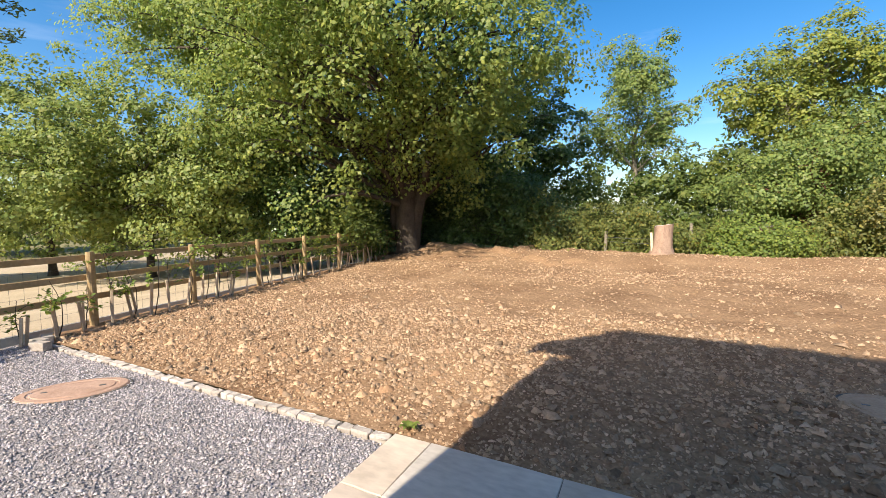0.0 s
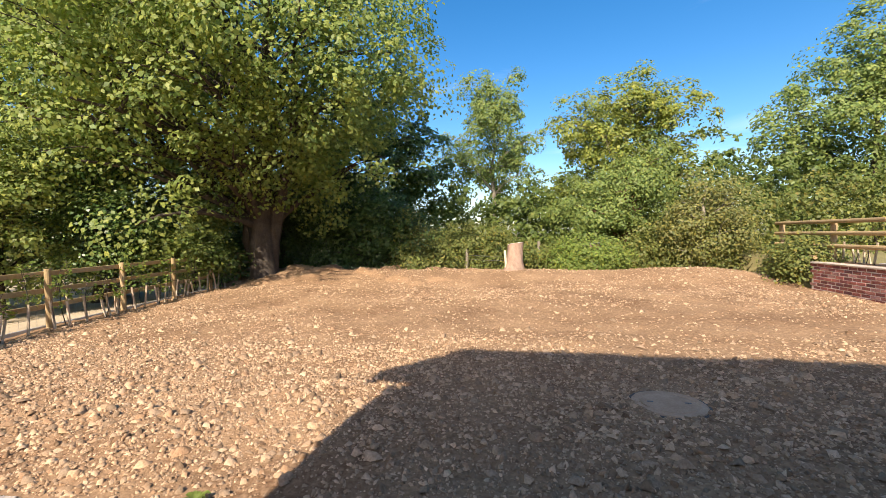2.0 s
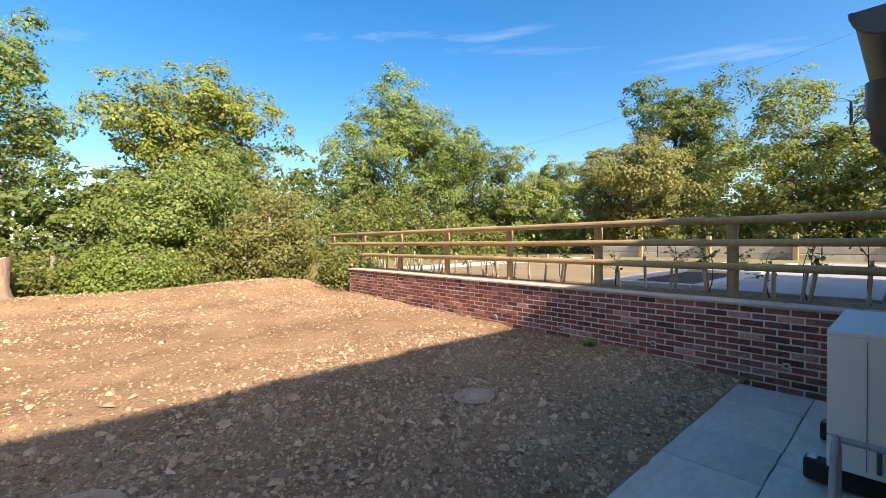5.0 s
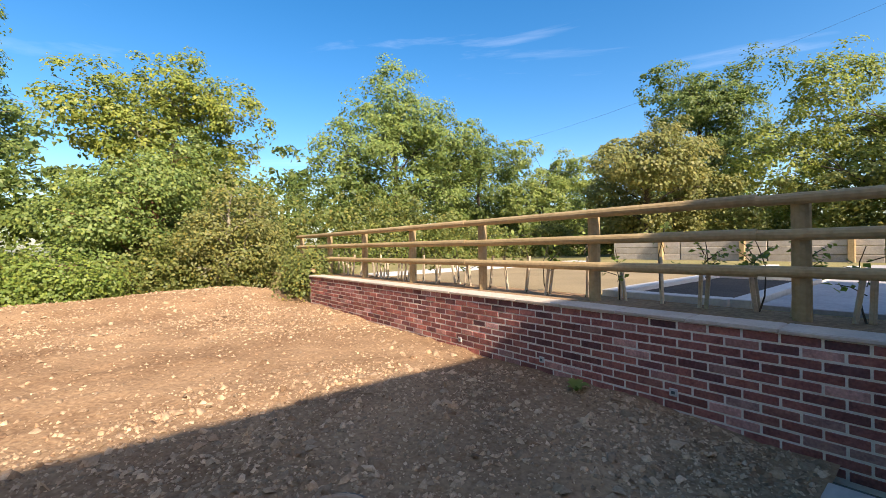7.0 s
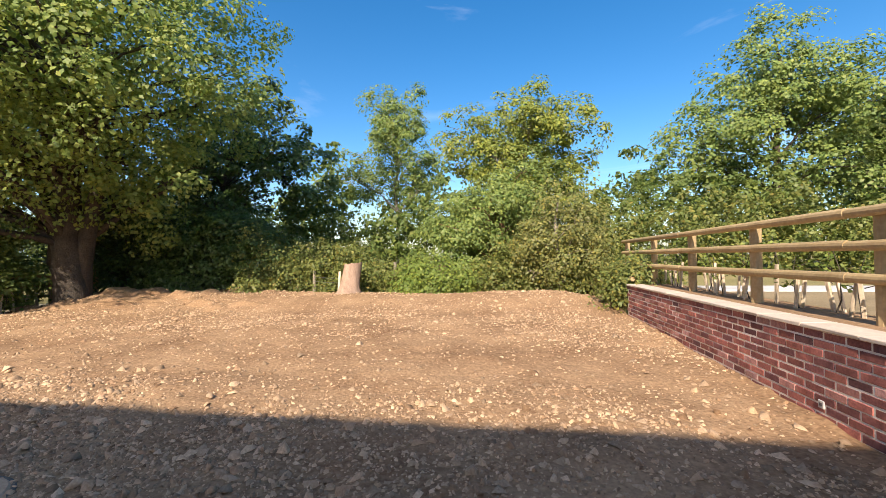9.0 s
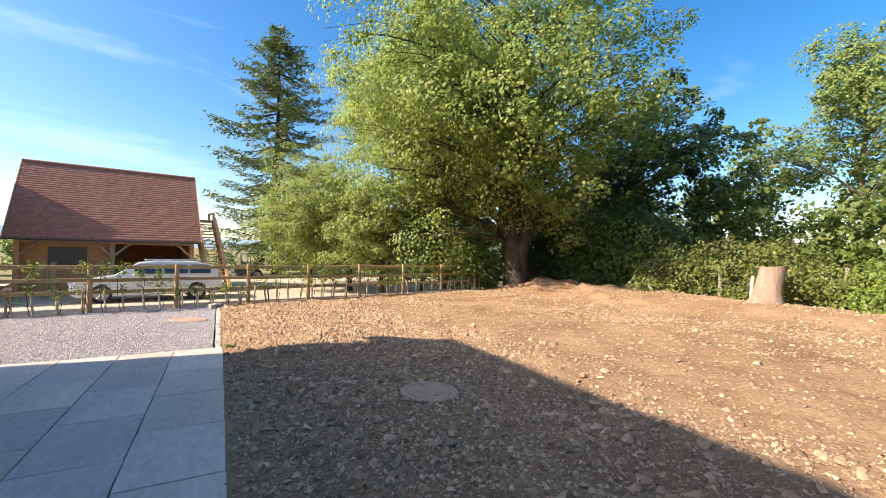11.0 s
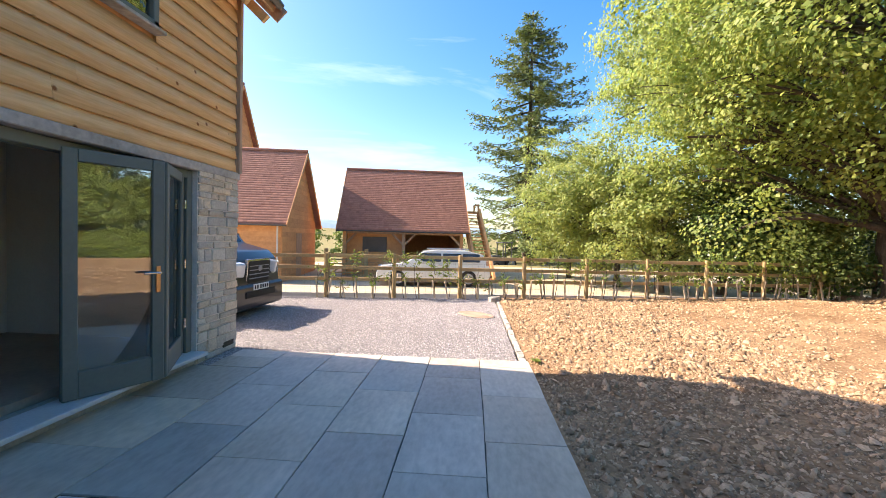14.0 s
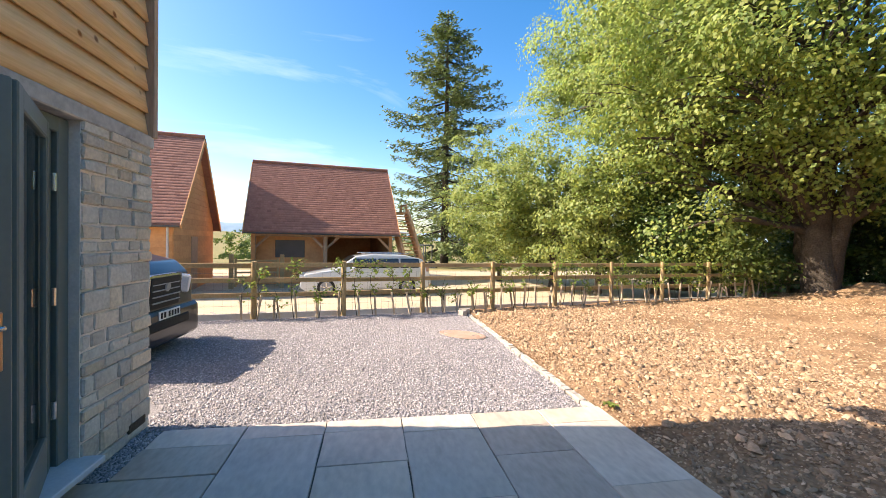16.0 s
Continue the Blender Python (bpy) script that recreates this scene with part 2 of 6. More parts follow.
YEL = [(0, (0.75, 0.9, 0.8)), (0.5, (1, 1, 1)), (0.88, (1.12, 1.05, 0.85)), (1, (1.22, 1.08, 0.78))]
M["leaf_syc"] = leaf_mat("leaf_syc", (0.17, 0.245, 0.068), (0.455, 0.515, 0.155), YEL, 0.58)
M["leaf_ash"] = leaf_mat("leaf_ash", (0.125, 0.195, 0.055), (0.33, 0.39, 0.115), YEL)
M["leaf_yel"] = leaf_mat("leaf_yel", (0.13, 0.185, 0.04), (0.39, 0.40, 0.085), YEL)
M["leaf_dark"] = leaf_mat("leaf_dark", (0.04, 0.085, 0.025), (0.13, 0.2, 0.06), [(0, (0.8, 0.9, 0.8)), (1, (1.2, 1.1, 0.9))], 0.2, 0.35)
M["leaf_hedge"] = leaf_mat("leaf_hedge", (0.09, 0.12, 0.035), (0.32, 0.33, 0.1), [(0, (0.75, 0.9, 0.8)), (0.85, (1.1, 1.05, 0.9)), (1, (1.4, 1.05, 0.75))])
M["leaf_pale"] = leaf_mat("leaf_pale", (0.17, 0.22, 0.065), (0.40, 0.46, 0.14), YEL, 0.5)
M["leaf_brown"] = leaf_mat("leaf_brown", (0.14, 0.155, 0.05), (0.36, 0.34, 0.115), YEL)
M["leaf_conifer"] = leaf_mat("leaf_conifer", (0.09, 0.14, 0.055), (0.26, 0.30, 0.13), [(0, (0.8, 0.9, 0.9)), (1, (1.2, 1.15, 0.9))], 0.15)
M["leaf_mid"] = leaf_mat("leaf_mid", (0.085, 0.135, 0.035), (0.23, 0.28, 0.075), YEL)
M["leaf_young"] = leaf_mat("leaf_young", (0.120, 0.192, 0.036), (0.300, 0.360, 0.084), YEL)


# ---- building helpers ----
def npmesh(name, V, F, material, smooth=False):
    """A mesh from arrays of vertices and equal-sided faces."""
    V, F = np.asarray(V, dtype=np.float32), np.asarray(F, dtype=np.int32)
    k = F.shape[1]
    me = bpy.data.meshes.new(name)
    me.vertices.add(len(V))
    me.vertices.foreach_set("co", V.ravel())
    me.loops.add(F.size)
    me.loops.foreach_set("vertex_index", F.ravel())
    me.polygons.add(len(F))
    me.polygons.foreach_set("loop_start", np.arange(0, F.size, k, dtype=np.int32))
    me.polygons.foreach_set("loop_total", np.full(len(F), k, dtype=np.int32))
    if smooth:
        me.polygons.foreach_set("use_smooth", np.ones(len(F), dtype=bool))
    me.update(calc_edges=True)
    me.materials.append(material)
    return me


def thing(name, place=(0, 0, 0), label="", category="", group="", kind="", rz=0.0):
    ob = new(name)
    ob.matrix_world = pose(*place, 0, 0, rz)
    return tagged(ob, label, category, group, kind)


def part(name, bm, material, parent=None, label="", smooth=False):
    me = bpy.data.meshes.new(name)
    if smooth:
        for f in bm.faces:
            f.smooth = True
    bm.to_mesh(me)
    bm.free()
    me.materials.append(material)
    ob = new(name, me)
    ob.parent = parent
    return tagged(ob, label)


def npart(name, V, F, material, parent=None, label="", smooth=False):
    ob = new(name, npmesh(name, V, F, material, smooth))
    ob.parent = parent
    return tagged(ob, label)


def piece(name, me, m, parent):
    ob = new(name, me)
    ob.parent = parent
    ob.matrix_local = m
    return ob


def box(c, s, bevel=0.0, m=None, bm=None, seg=1):
    bm = bm or bmesh.new()
    r = bmesh.ops.create_cube(bm, size=1)
    vs = r["verts"]
    bmesh.ops.transform(bm, matrix=Matrix.Translation(c) @ Matrix.Diagonal((*s, 1)), verts=vs)
    if bevel:
        es = list({e for v in vs for e in v.link_edges})
        r = bmesh.ops.bevel(bm, geom=es, offset=bevel, segments=seg, affect="EDGES", profile=0.7)
        vs = list({v for f in r["faces"] for v in f.verts} | {v for v in vs if v.is_valid})
    if m is not None:
        bmesh.ops.transform(bm, matrix=m, verts=vs)
    return bm


def cyl(p0, p1, r0, r1=None, n=10, bm=None, cap=True):
    bm = bm or bmesh.new()
    p0, p1 = Vector(p0), Vector(p1)
    d = p1 - p0
    m = Matrix.Translation((p0 + p1) / 2) @ d.to_track_quat("Z", "Y").to_matrix().to_4x4()
    bmesh.ops.create_cone(bm, cap_ends=cap, segments=n, radius1=r0, radius2=r0 if r1 is None else r1, depth=d.length, matrix=m)
    return bm


def tube(points, radii, n=7):
    """Vertices and quads of a tube along points."""
    P = [Vector(p) for p in points]
    V, F = [], []
    up = Vector((0.13, 0.31, 0.94))
    for i, p in enumerate(P):
        d = (P[min(i + 1, len(P) - 1)] - P[max(i - 1, 0)]).normalized()
        a = d.cross(up)
        a = a.normalized() if a.length > 0.05 else d.cross(Vector((1, 0, 0))).normalized()
        b = d.cross(a)
        for k in range(n):
            t = 2 * math.pi * k / n
            V.append(p + (a * math.cos(t) + b * math.sin(t)) * radii[i])
    for i in range(len(P) - 1):
        for k in range(n):
            F.append((i * n + k, i * n + (k + 1) % n, (i + 1) * n + (k + 1) % n, (i + 1) * n + k))
    return [tuple(v) for v in V], F


def tubes(list_of):
    V, F = [], []
    for pts, rad, n in list_of:
        v, f = tube(pts, rad, n)
        o = len(V)
        V += v
        F += [tuple(i + o for i in q) for q in f]
    return V, F


def ss(a, b, x):
    t = np.clip((x - a) / (b - a), 0, 1)
    return t * t * (3 - 2 * t)


def vnoise(x, y, seed=0):
    """Smooth value noise on arrays."""
    xi, yi = np.floor(x).astype(int), np.floor(y).astype(int)
    xf, yf = x - xi, y - yi

    def hsh(a, b):
        n = (a * 374761393 + b * 668265263 + seed * 982451653) & 0x7FFFFFFF
        n = ((n ^ (n >> 13)) * 1274126177) & 0x7FFFFFFF
        return ((n ^ (n >> 16)) & 0xFFFF) / 65535.0
    u, v = xf * xf * (3 - 2 * xf), yf * yf * (3 - 2 * yf)
    return ((hsh(xi, yi) * (1 - u) + hsh(xi + 1, yi) * u) * (1 - v) + (hsh(xi, yi + 1) * (1 - u) + hsh(xi + 1, yi + 1) * u) * v) * 2 - 1


def scatter(name, place, size, material, seed, flat=0.6):
    """Loose stones: an angular chip at each place with its own turn and size. One mesh."""
    rs = np.random.RandomState(seed)
    B = np.array([(1, 0.1, -0.35), (-0.1, 1, -0.3), (-1, -0.1, -0.35), (0.1, -1, -0.3), (0.45, 0.1, 0.75), (-0.45, -0.05, 0.7)], float)
    T = np.array([(0, 1, 4), (1, 5, 4), (1, 2, 5), (2, 3, 5), (3, 4, 5), (3, 0, 4)])
    n = len(place)
    W = B[None] * (1 + rs.uniform(-0.3, 0.3, (n, 6, 1))) + rs.uniform(-0.38, 0.38, (n, 6, 3))
    W = W * np.stack([rs.uniform(0.75, 1.35, n), rs.uniform(0.6, 1.1, n), rs.uniform(0.5, 0.9, n) * flat / 0.6], 1)[:, None]
    a, t = rs.uniform(0, 6.283, n), rs.uniform(-0.35, 0.35, n)
    ca, sa, ct, st = np.cos(a), np.sin(a), np.cos(t), np.sin(t)
    x, y, z = W[..., 0], W[..., 1], W[..., 2]
    y, z = y * ct[:, None] - z * st[:, None], y * st[:, None] + z * ct[:, None]
    x, y = x * ca[:, None] - y * sa[:, None], x * sa[:, None] + y * ca[:, None]
    W = np.stack([x, y, z], 2) * (np.asarray(size) * 0.5)[:, None, None] + np.asarray(place)[:, None]
    F = (T[None] + (np.arange(n) * 6)[:, None, None]).reshape(-1, 3)
    return npmesh(name, W.reshape(-1, 3), F, material)


def leaves_mesh(name, C, N, size, material, seed, ratio=0.72, tri=False):
    """A folded four-cornered leaf, or a three-cornered one, at each centre C with normal N. One mesh."""
    rs = np.random.RandomState(seed)
    n = len(C)
    N = N + rs.normal(0, 0.4, (n, 3))
    N /= np.linalg.norm(N, axis=1)[:, None] + 1e-9
    A = rs.normal(0, 1, (n, 3))
    A -= (A * N).sum(1)[:, None] * N
    A /= np.linalg.norm(A, axis=1)[:, None] + 1e-9
    Bv = np.cross(N, A)
    s = (np.asarray(size) * rs.uniform(0.6, 1.3, n))[:, None] * 0.5
    if tri:
        V = np.stack([C - A * s, C + A * s * 0.7 + Bv * s * ratio, C + A * s * 0.7 - Bv * s * ratio], 1).reshape(-1, 3)
        return npmesh(name, V, np.arange(n * 3).reshape(-1, 3), material)
    V = np.stack([C - A * s, C + Bv * s * ratio + N * s * 0.25, C + A * s, C - Bv * s * ratio + N * s * 0.25], 1).reshape(-1, 3)
    F = np.arange(n * 4).reshape(-1, 4)
    return npmesh(name, V, F, material)


def blob_leaves(blobs, n, rs, clump=0.45, per=45, shell=0.62):
    """Leaf centres and normals, in clumps over the outer shells of blobs (centre, radii)."""
    vol = np.array([(b[3] * b[4] * b[5]) ** (2 / 3) for b in blobs])
    vol /= vol.sum()
    Cs, Ns = [], []
    for b, w in zip(blobs, vol):
        k = max(1, int(n * w / per))
        d = rs.normal(0, 1, (k, 3))
        d /= np.linalg.norm(d, axis=1)[:, None]
        r = shell + (1.03 - shell) * rs.uniform(0, 1, k) ** 0.6
        r *= 1 + 0.22 * np.sin(d[:, 0] * 5 + b[0] * 3) * np.sin(d[:, 1] * 4 + b[1]) * np.sin(d[:, 2] * 5 + 1)
        c = np.array(b[:3]) + d * r[:, None] * np.array(b[3:6])
        m = rs.poisson(per, k)
        idx = np.repeat(np.arange(k), m)
        e = rs.normal(0, 1, (len(idx), 3)) + d[idx] * 0.7 + np.array((0, 0, 0.5))
        e /= np.linalg.norm(e, axis=1)[:, None]
        rad = clump * rs.uniform(0.6, 1.35, k)[idx] * rs.uniform(0.15, 1, len(idx)) ** 0.45
        Cs.append(c[idx] + e * rad[:, None] * np.array((1, 1, 0.66)))
        Ns.append(e * 0.8 + d[idx] * 0.3 + np.array((-0.04, -0.5, 0.52)))
    return np.concatenate(Cs), np.concatenate(Ns)


def limb(a, b, r0, r1, rs, n=7, seg=6, sag=0.12):
    a, b = np.array(a, float), np.array(b, float)
    L = np.linalg.norm(b - a)
    pts = []
    off = rs.normal(0, 0.06 * L, 3)
    for i in range(seg + 1):
        t = i / seg
        p = a + (b - a) * t + off * math.sin(t * math.pi) + rs.normal(0, 0.012 * L, 3) * (0 < i < seg)
        p[2] += sag * L * math.sin(t * math.pi)
        pts.append(tuple(p))
    return pts, [r0 + (r1 - r0) * (i / seg) ** 0.8 for i in range(seg + 1)], n


def tree(name, label, base, trunk, blobs, n, leaf, material, bark, seed, r0=0.2, twigs=3, clump=0.55, per=70,
         shell=0.62, category="tree", fork=0.45, group="", stems=()):
    """A tree: tapered trunk with limbs to each mass of leaves, and a crown of many small leaves. Blobs are relative to base."""
    rs = np.random.RandomState(seed)
    root = thing(name, base, label, category, group)
    top = np.array(trunk, float)
    segs = [([(0, 0, -0.15)] + limb((0, 0, 0.25), top, r0, r0 * 0.25, rs, 10, 7, 0)[0], [r0 * 1.5] + [r0 * (1 - 0.78 * (i / 7) ** 0.9) for i in range(8)], 10)]
    tp = segs[0][0]
    for b in blobs:
        c = np.array(b[:3])
        h = min(max(c[2] - 0.5 * b[5] - 0.25 * np.hypot(c[0], c[1]), fork * top[2] * 0.6), top[2] * 0.95)
        k = min(range(len(tp)), key=lambda i: abs(tp[i][2] - h))
        rr = segs[0][1][k] * 0.34
        lp = limb(tp[k], c, rr, rr * 0.25, rs)
        segs.append(lp)
        for _ in range(twigs):
            d = rs.normal(0, 1, 3)
            d[2] = abs(d[2]) * 0.7
            d /= np.linalg.norm(d)
            e = c + d * np.array(b[3:6]) * 0.9
            s = lp[0][rs.randint(2, 6)]
            segs.append(limb(s, e, rr * 0.4, 0.008, rs, 4, 5))
    for a, b, q0, q1 in stems:
        segs.append(limb(a, b, q0, q1, rs, 9, 7, 0.06))
    V, F = tubes(segs)
    npart("trunk", V, F, bark, root, "", True)
    C, N = blob_leaves(blobs, n, rs, clump, per, shell)
    keep = C[:, 2] + base[2] > 0.05
    ob = new("crown", leaves_mesh("crown", C[keep], N[keep], np.full(int(keep.sum()), leaf), material, seed))
    ob.parent = root
    return root


def blobs_round(rs, k, centre, rad, size, zsq=1.0):
    """Uneven masses spread over an ellipsoid crown, with some breaking out of it."""
    out = []
    k = int(k * 2.1)
    for i in range(k):
        d = rs.normal(0, 1, 3)
        d /= np.linalg.norm(d)
        f = rs.uniform(0.35, 0.92) if i % 5 else rs.uniform(0.9, 1.12)
        s = size * rs.uniform(0.42, 0.85)
        out.append((centre[0] + d[0] * rad[0] * f, centre[1] + d[1] * rad[1] * f, centre[2] + d[2] * rad[2] * f, s, s, s * rs.uniform(0.75, 1.25) * zsq))
    return out


# ---- ground ----
FDIR = Vector((-0.1534, 0.9882, 0))          # along the timber fence, and the yard's buildings
FNRM = Vector((0.9882, 0.1534, 0))
FENCE0 = Vector((-4.78, -4.27, 0))
BAY = 1.656
WALLX = 9.0                                   # garden face of the brick wall


def fence_x(y):
    return FENCE0.x + (y - FENCE0.y) * FDIR.x / FDIR.y


def soil_z(x, y):
    f = ss(0.0, 1.6, x - fence_x(y)) if np.ndim(x) else float(ss(0.0, 1.6, np.array(x - fence_x(y))))
    z = 0.085 * ss(0.0, 1.3, y) + 0.10 * ss(4.0, 8.5, y) + (0.25 + 0.07 * ss(3, 8, x)) * ss(8.8, 10.8, y) * (1 - 0.5 * ss(7.8, 9.0, x))
    z = z - 0.25 * ss(11.2, 13, y)
    return z * (0.35 + 0.65 * f) - 0.006


def terrain(x, y):
    """Height of the open ground about the garden."""
    r = np.hypot(x, y)
    z = np.full_like(x, -0.13)
    z = z + 0.45 * ss(10.5, 12.5, y) * ss(-8, -4, x)
    z = np.where(x > WALLX + 0.1, 0.79 + 0.004 * (x - 9), z)
    z = z - 0.36 * ss(-6.5, -11, x) - 6.5 * ss(-25, -160, x)
    z = z - 4 * ss(40, 200, y) + 1.2 * vnoise(x / 40, y / 40, 3) * ss(40, 120, r)
    z = z + 125 * ss(900, 2400, r) * (0.55 + 0.45 * vnoise(x / 600, y / 600, 5)) * ss(-200, -900, x)
    return z


def grid_mesh(name, xs, ys, zf, material, smooth=True):
    X, Y = np.meshgrid(xs, ys)
    Z = zf(X, Y)
    V = np.stack([X, Y, Z], 2).reshape(-1, 3)
    nx = len(xs)
    i = (np.arange(len(ys) - 1)[:, None] * nx + np.arange(nx - 1)[None]).ravel()
    return npmesh(name, V, np.stack([i, i + 1, i + nx + 1, i + nx], 1), material, smooth)


near = np.arange(-30, 30.01, 0.6)
far = 30 * 1.16 ** np.arange(1, 32)
axis = np.concatenate([-far[::-1], near, [9.12, 9.14], far])
axis.sort()
ground = new("ground", grid_mesh("ground", axis, axis, terrain, M["grass"]))
tagged(ground, "open grass and field ground out to distant hills", "ground", kind="structure")


def soil_surface(X, Y):
    return (soil_z(X, Y) + 0.03 * vnoise(X * 1.3, Y * 1.3, 1) * ss(0, 0.6, Y) + (0.014 * vnoise(X * 5, Y * 5, 2) + 0.011 * vnoise(X * 14, Y * 14, 7)) * (0.3 + 0.7 * ss(0, 0.4, Y))
            + 0.03 * np.maximum(vnoise(X * 0.9, Y * 2.2, 9), 0) * ss(9, 10.5, Y)
            + 0.22 * np.maximum(vnoise(X * 1.5 + 4, Y * 2.6, 17) - 0.1, 0) * ss(8.6, 9.6, Y) * ss(1.5, -1.0, X) - 0.5 * ss(0.08, 0.25, fence_x(Y) - X))


soil = new("soil", grid_mesh("soil", np.arange(-8.2, 9.03, 0.055), np.arange(-0.012, 13.2, 0.06), soil_surface, M["soil"]))
tagged(soil, "freshly levelled stony brown garden soil", "soil", kind="structure")


def patch(x, y):
    """How stony the soil is, 0 to 1; smooth worn tracks are barer."""
    s = 0.55 + 0.55 * vnoise(x * 0.55 + 3, y * 0.8, 21) + 0.3 * vnoise(x * 1.9, y * 1.9, 22)
    s -= 0.75 * np.exp(-((y - 5.6 + 0.1 * x) / 1.0) ** 2) * ss(-3, 0, x)
    return np.clip(s + 0.3 * ss(3.6, 2.6, y), 0.16, 1)


def loose_stones(count, y0, y1, lo, hi, seed):
    rs = np.random.RandomState(seed)
    x, y = rs.uniform(-7.8, 8.95, count * 3), rs.uniform(y0, y1, count * 3)
    k = (rs.uniform(0, 1, count * 3) < patch(x, y)) & (x > fence_x(y) + 0.15) & (((x - 3.3) / 0.31) ** 2 + ((y - 1.78) / 0.28) ** 2 > 1) & (((x - 6.2) / 0.15) ** 2 + ((y - 1.52) / 0.13) ** 2 > 1)
    x, y = x[k][:count], y[k][:count]
    s = lo + (hi - lo) * rs.uniform(0, 1, len(x)) ** 2.4
    z = soil_surface(x, y) + s * 0.12
    return np.stack([x, y, z], 1), s


parts = [loose_stones(72000, 0.02, 4.4, 0.013, 0.045, 11), loose_stones(5200, 0.05, 4.4, 0.045, 0.105, 13),
         loose_stones(34000, 4.4, 12.2, 0.016, 0.05, 12), loose_stones(2400, 4.4, 12.2, 0.045, 0.1, 14)]
ob = new("soil_stones", scatter("soil_stones", np.concatenate([q[0] for q in parts]), np.concatenate([q[1] for q in parts]), M["stone_loose"], 5))
tagged(ob, "buff stones and clods scattered over the soil", "stones", kind="stuff")

# gravel parking bay
gx, gy = np.arange(-6.0, 0.001, 0.06), np.arange(-9.5, -0.1, 0.06)
bed = new("gravel_bed", grid_mesh("gravel_bed", gx, gy, lambda X, Y: -0.02 + 0.012 * vnoise(X * 2, Y * 2, 4) + 0.006 * vnoise(X * 17, Y * 17, 6) - 0.06 * (X < fence_x(Y)), M["gravel_bed"]))
tagged(bed, "grey and mauve gravel of the parking bay", "gravel", kind="structure")
rs = np.random.RandomState(31)
n = 60000
x, y = rs.uniform(-5.6, -0.0, n), -0.13 - 5.2 * rs.uniform(0, 1, n) ** 1.15
k = (x > fence_x(y) + 0.1) & ~((x < -0.12) & (x > -0.6) & (y < -3.9))
x, y = x[k], y[k]
s = rs.uniform(0.012, 0.027, len(x))
ob = new("gravel_stones", scatter("gravel_stones", np.stack([x, y, -0.017 + 0.012 * vnoise(x * 2, y * 2, 4) + s * 0.2], 1), s, M["gravel"], 6))
tagged(ob, "loose angular grey and mauve gravel chippings", "gravel", kind="stuff")

rs = np.random.RandomState(33)
x, y = rs.uniform(0.01, 0.68, 900), rs.uniform(-3.82, -3.67, 900)
ob = new("gravel_strip", scatter("gravel_strip", np.stack([x, y, np.full(900, -0.006)], 1), rs.uniform(0.012, 0.028, 900), M["gravel"], 8))
tagged(ob, "dark gravel strip along the foot of the stone wall", "gravel", kind="stuff")

# yard beyond the fence
ob = new("driveway", grid_mesh("driveway", np.arange(-24, -4.3, 0.4), np.arange(-26, 16, 0.5),
                               lambda X, Y: terrain(X, Y) + 0.05 - 0.25 * (X > fence_x(Y) - 0.1), M["drive"]))
tagged(ob, "pale buff hardcore driveway beyond the fence", "driveway", kind="structure")

# ---- paving ----
paving = new("paving", npmesh("paving", [(0, 0, -0.012), (8.72, 0, -0.012), (8.72, -1.5, -0.012), (0, -1.5, -0.012)], [(0, 3, 2, 1)], M["joint"]))
tagged(paving, "grey-blue sandstone patio slabs in staggered courses", "paving", kind="structure")
base2 = new("mortar_bed", npmesh("mortar_bed", [(0, -1.5, -0.012), (5.2, -1.5, -0.012), (5.2, -3.9, -0.012), (0, -3.9, -0.012)], [(0, 3, 2, 1)], M["joint"]))
base2.parent = paving
COURSES = [(0.0, -0.60, [0, 0.29, 1.18, 2.09, 3.0, 3.9, 4.8, 5.7, 6.6, 7.2, 8.1, 8.68]),
           (-0.61, -1.21, [0, 0.29, 0.72, 1.65, 2.55, 3.44, 4.35, 5.2, 6.1, 7.0, 7.65, 8.68]),
           (-1.22, -1.82, [0, 0.28, 1.18, 2.07, 2.95, 3.8, 4.7, 5.6, 6.5, 7.4, 8.68]),
           (-1.83, -2.43, [0, 0.21, 0.70, 1.61, 2.50, 3.42, 4.35, 5.15]),
           (-2.44, -3.04, [0, 0.23, 1.19, 2.06, 2.97, 3.87, 4.7, 5.15]),
           (-3.05, -3.66, [0, 0.3, 0.69]),
           (-3.05, -3.845, [0.70, 1.60, 2.47, 3.4, 4.3, 5.15])]


def slab_mesh(w, d):
    bm = bmesh.new()
    bmesh.ops.create_grid(bm, x_segments=3, y_segments=2, size=0.5)
    for v in bm.verts:
        j = 0.004 if abs(abs(v.co.x) - 0.5) < 1e-4 or abs(abs(v.co.y) - 0.5) < 1e-4 else 0.0015
        v.co = Vector((v.co.x * w, v.co.y * d, 0)) + Vector((random.uniform(-j, j), random.uniform(-j, j), random.uniform(-0.0012, 0.0012)))
    edge = [e for e in bm.edges if e.is_boundary]
    r = bmesh.ops.extrude_edge_only(bm, edges=edge)
    for v in [g for g in r["geom"] if isinstance(g, bmesh.types.BMVert)]:
        v.co += Vector((math.copysign(0.003, v.co.x), math.copysign(0.003, v.co.y), -0.006))
    edge = [e for e in bm.edges if e.is_boundary]
    r = bmesh.ops.extrude_edge_only(bm, edges=edge)
    for v in [g for g in r["geom"] if isinstance(g, bmesh.types.BMVert)]:
        v.co.z -= 0.03
    me = bpy.data.meshes.new("slab")
    bm.normal_update()
    bm.to_mesh(me)
    bm.free()
    me.materials.append(M["paving"])
    return me


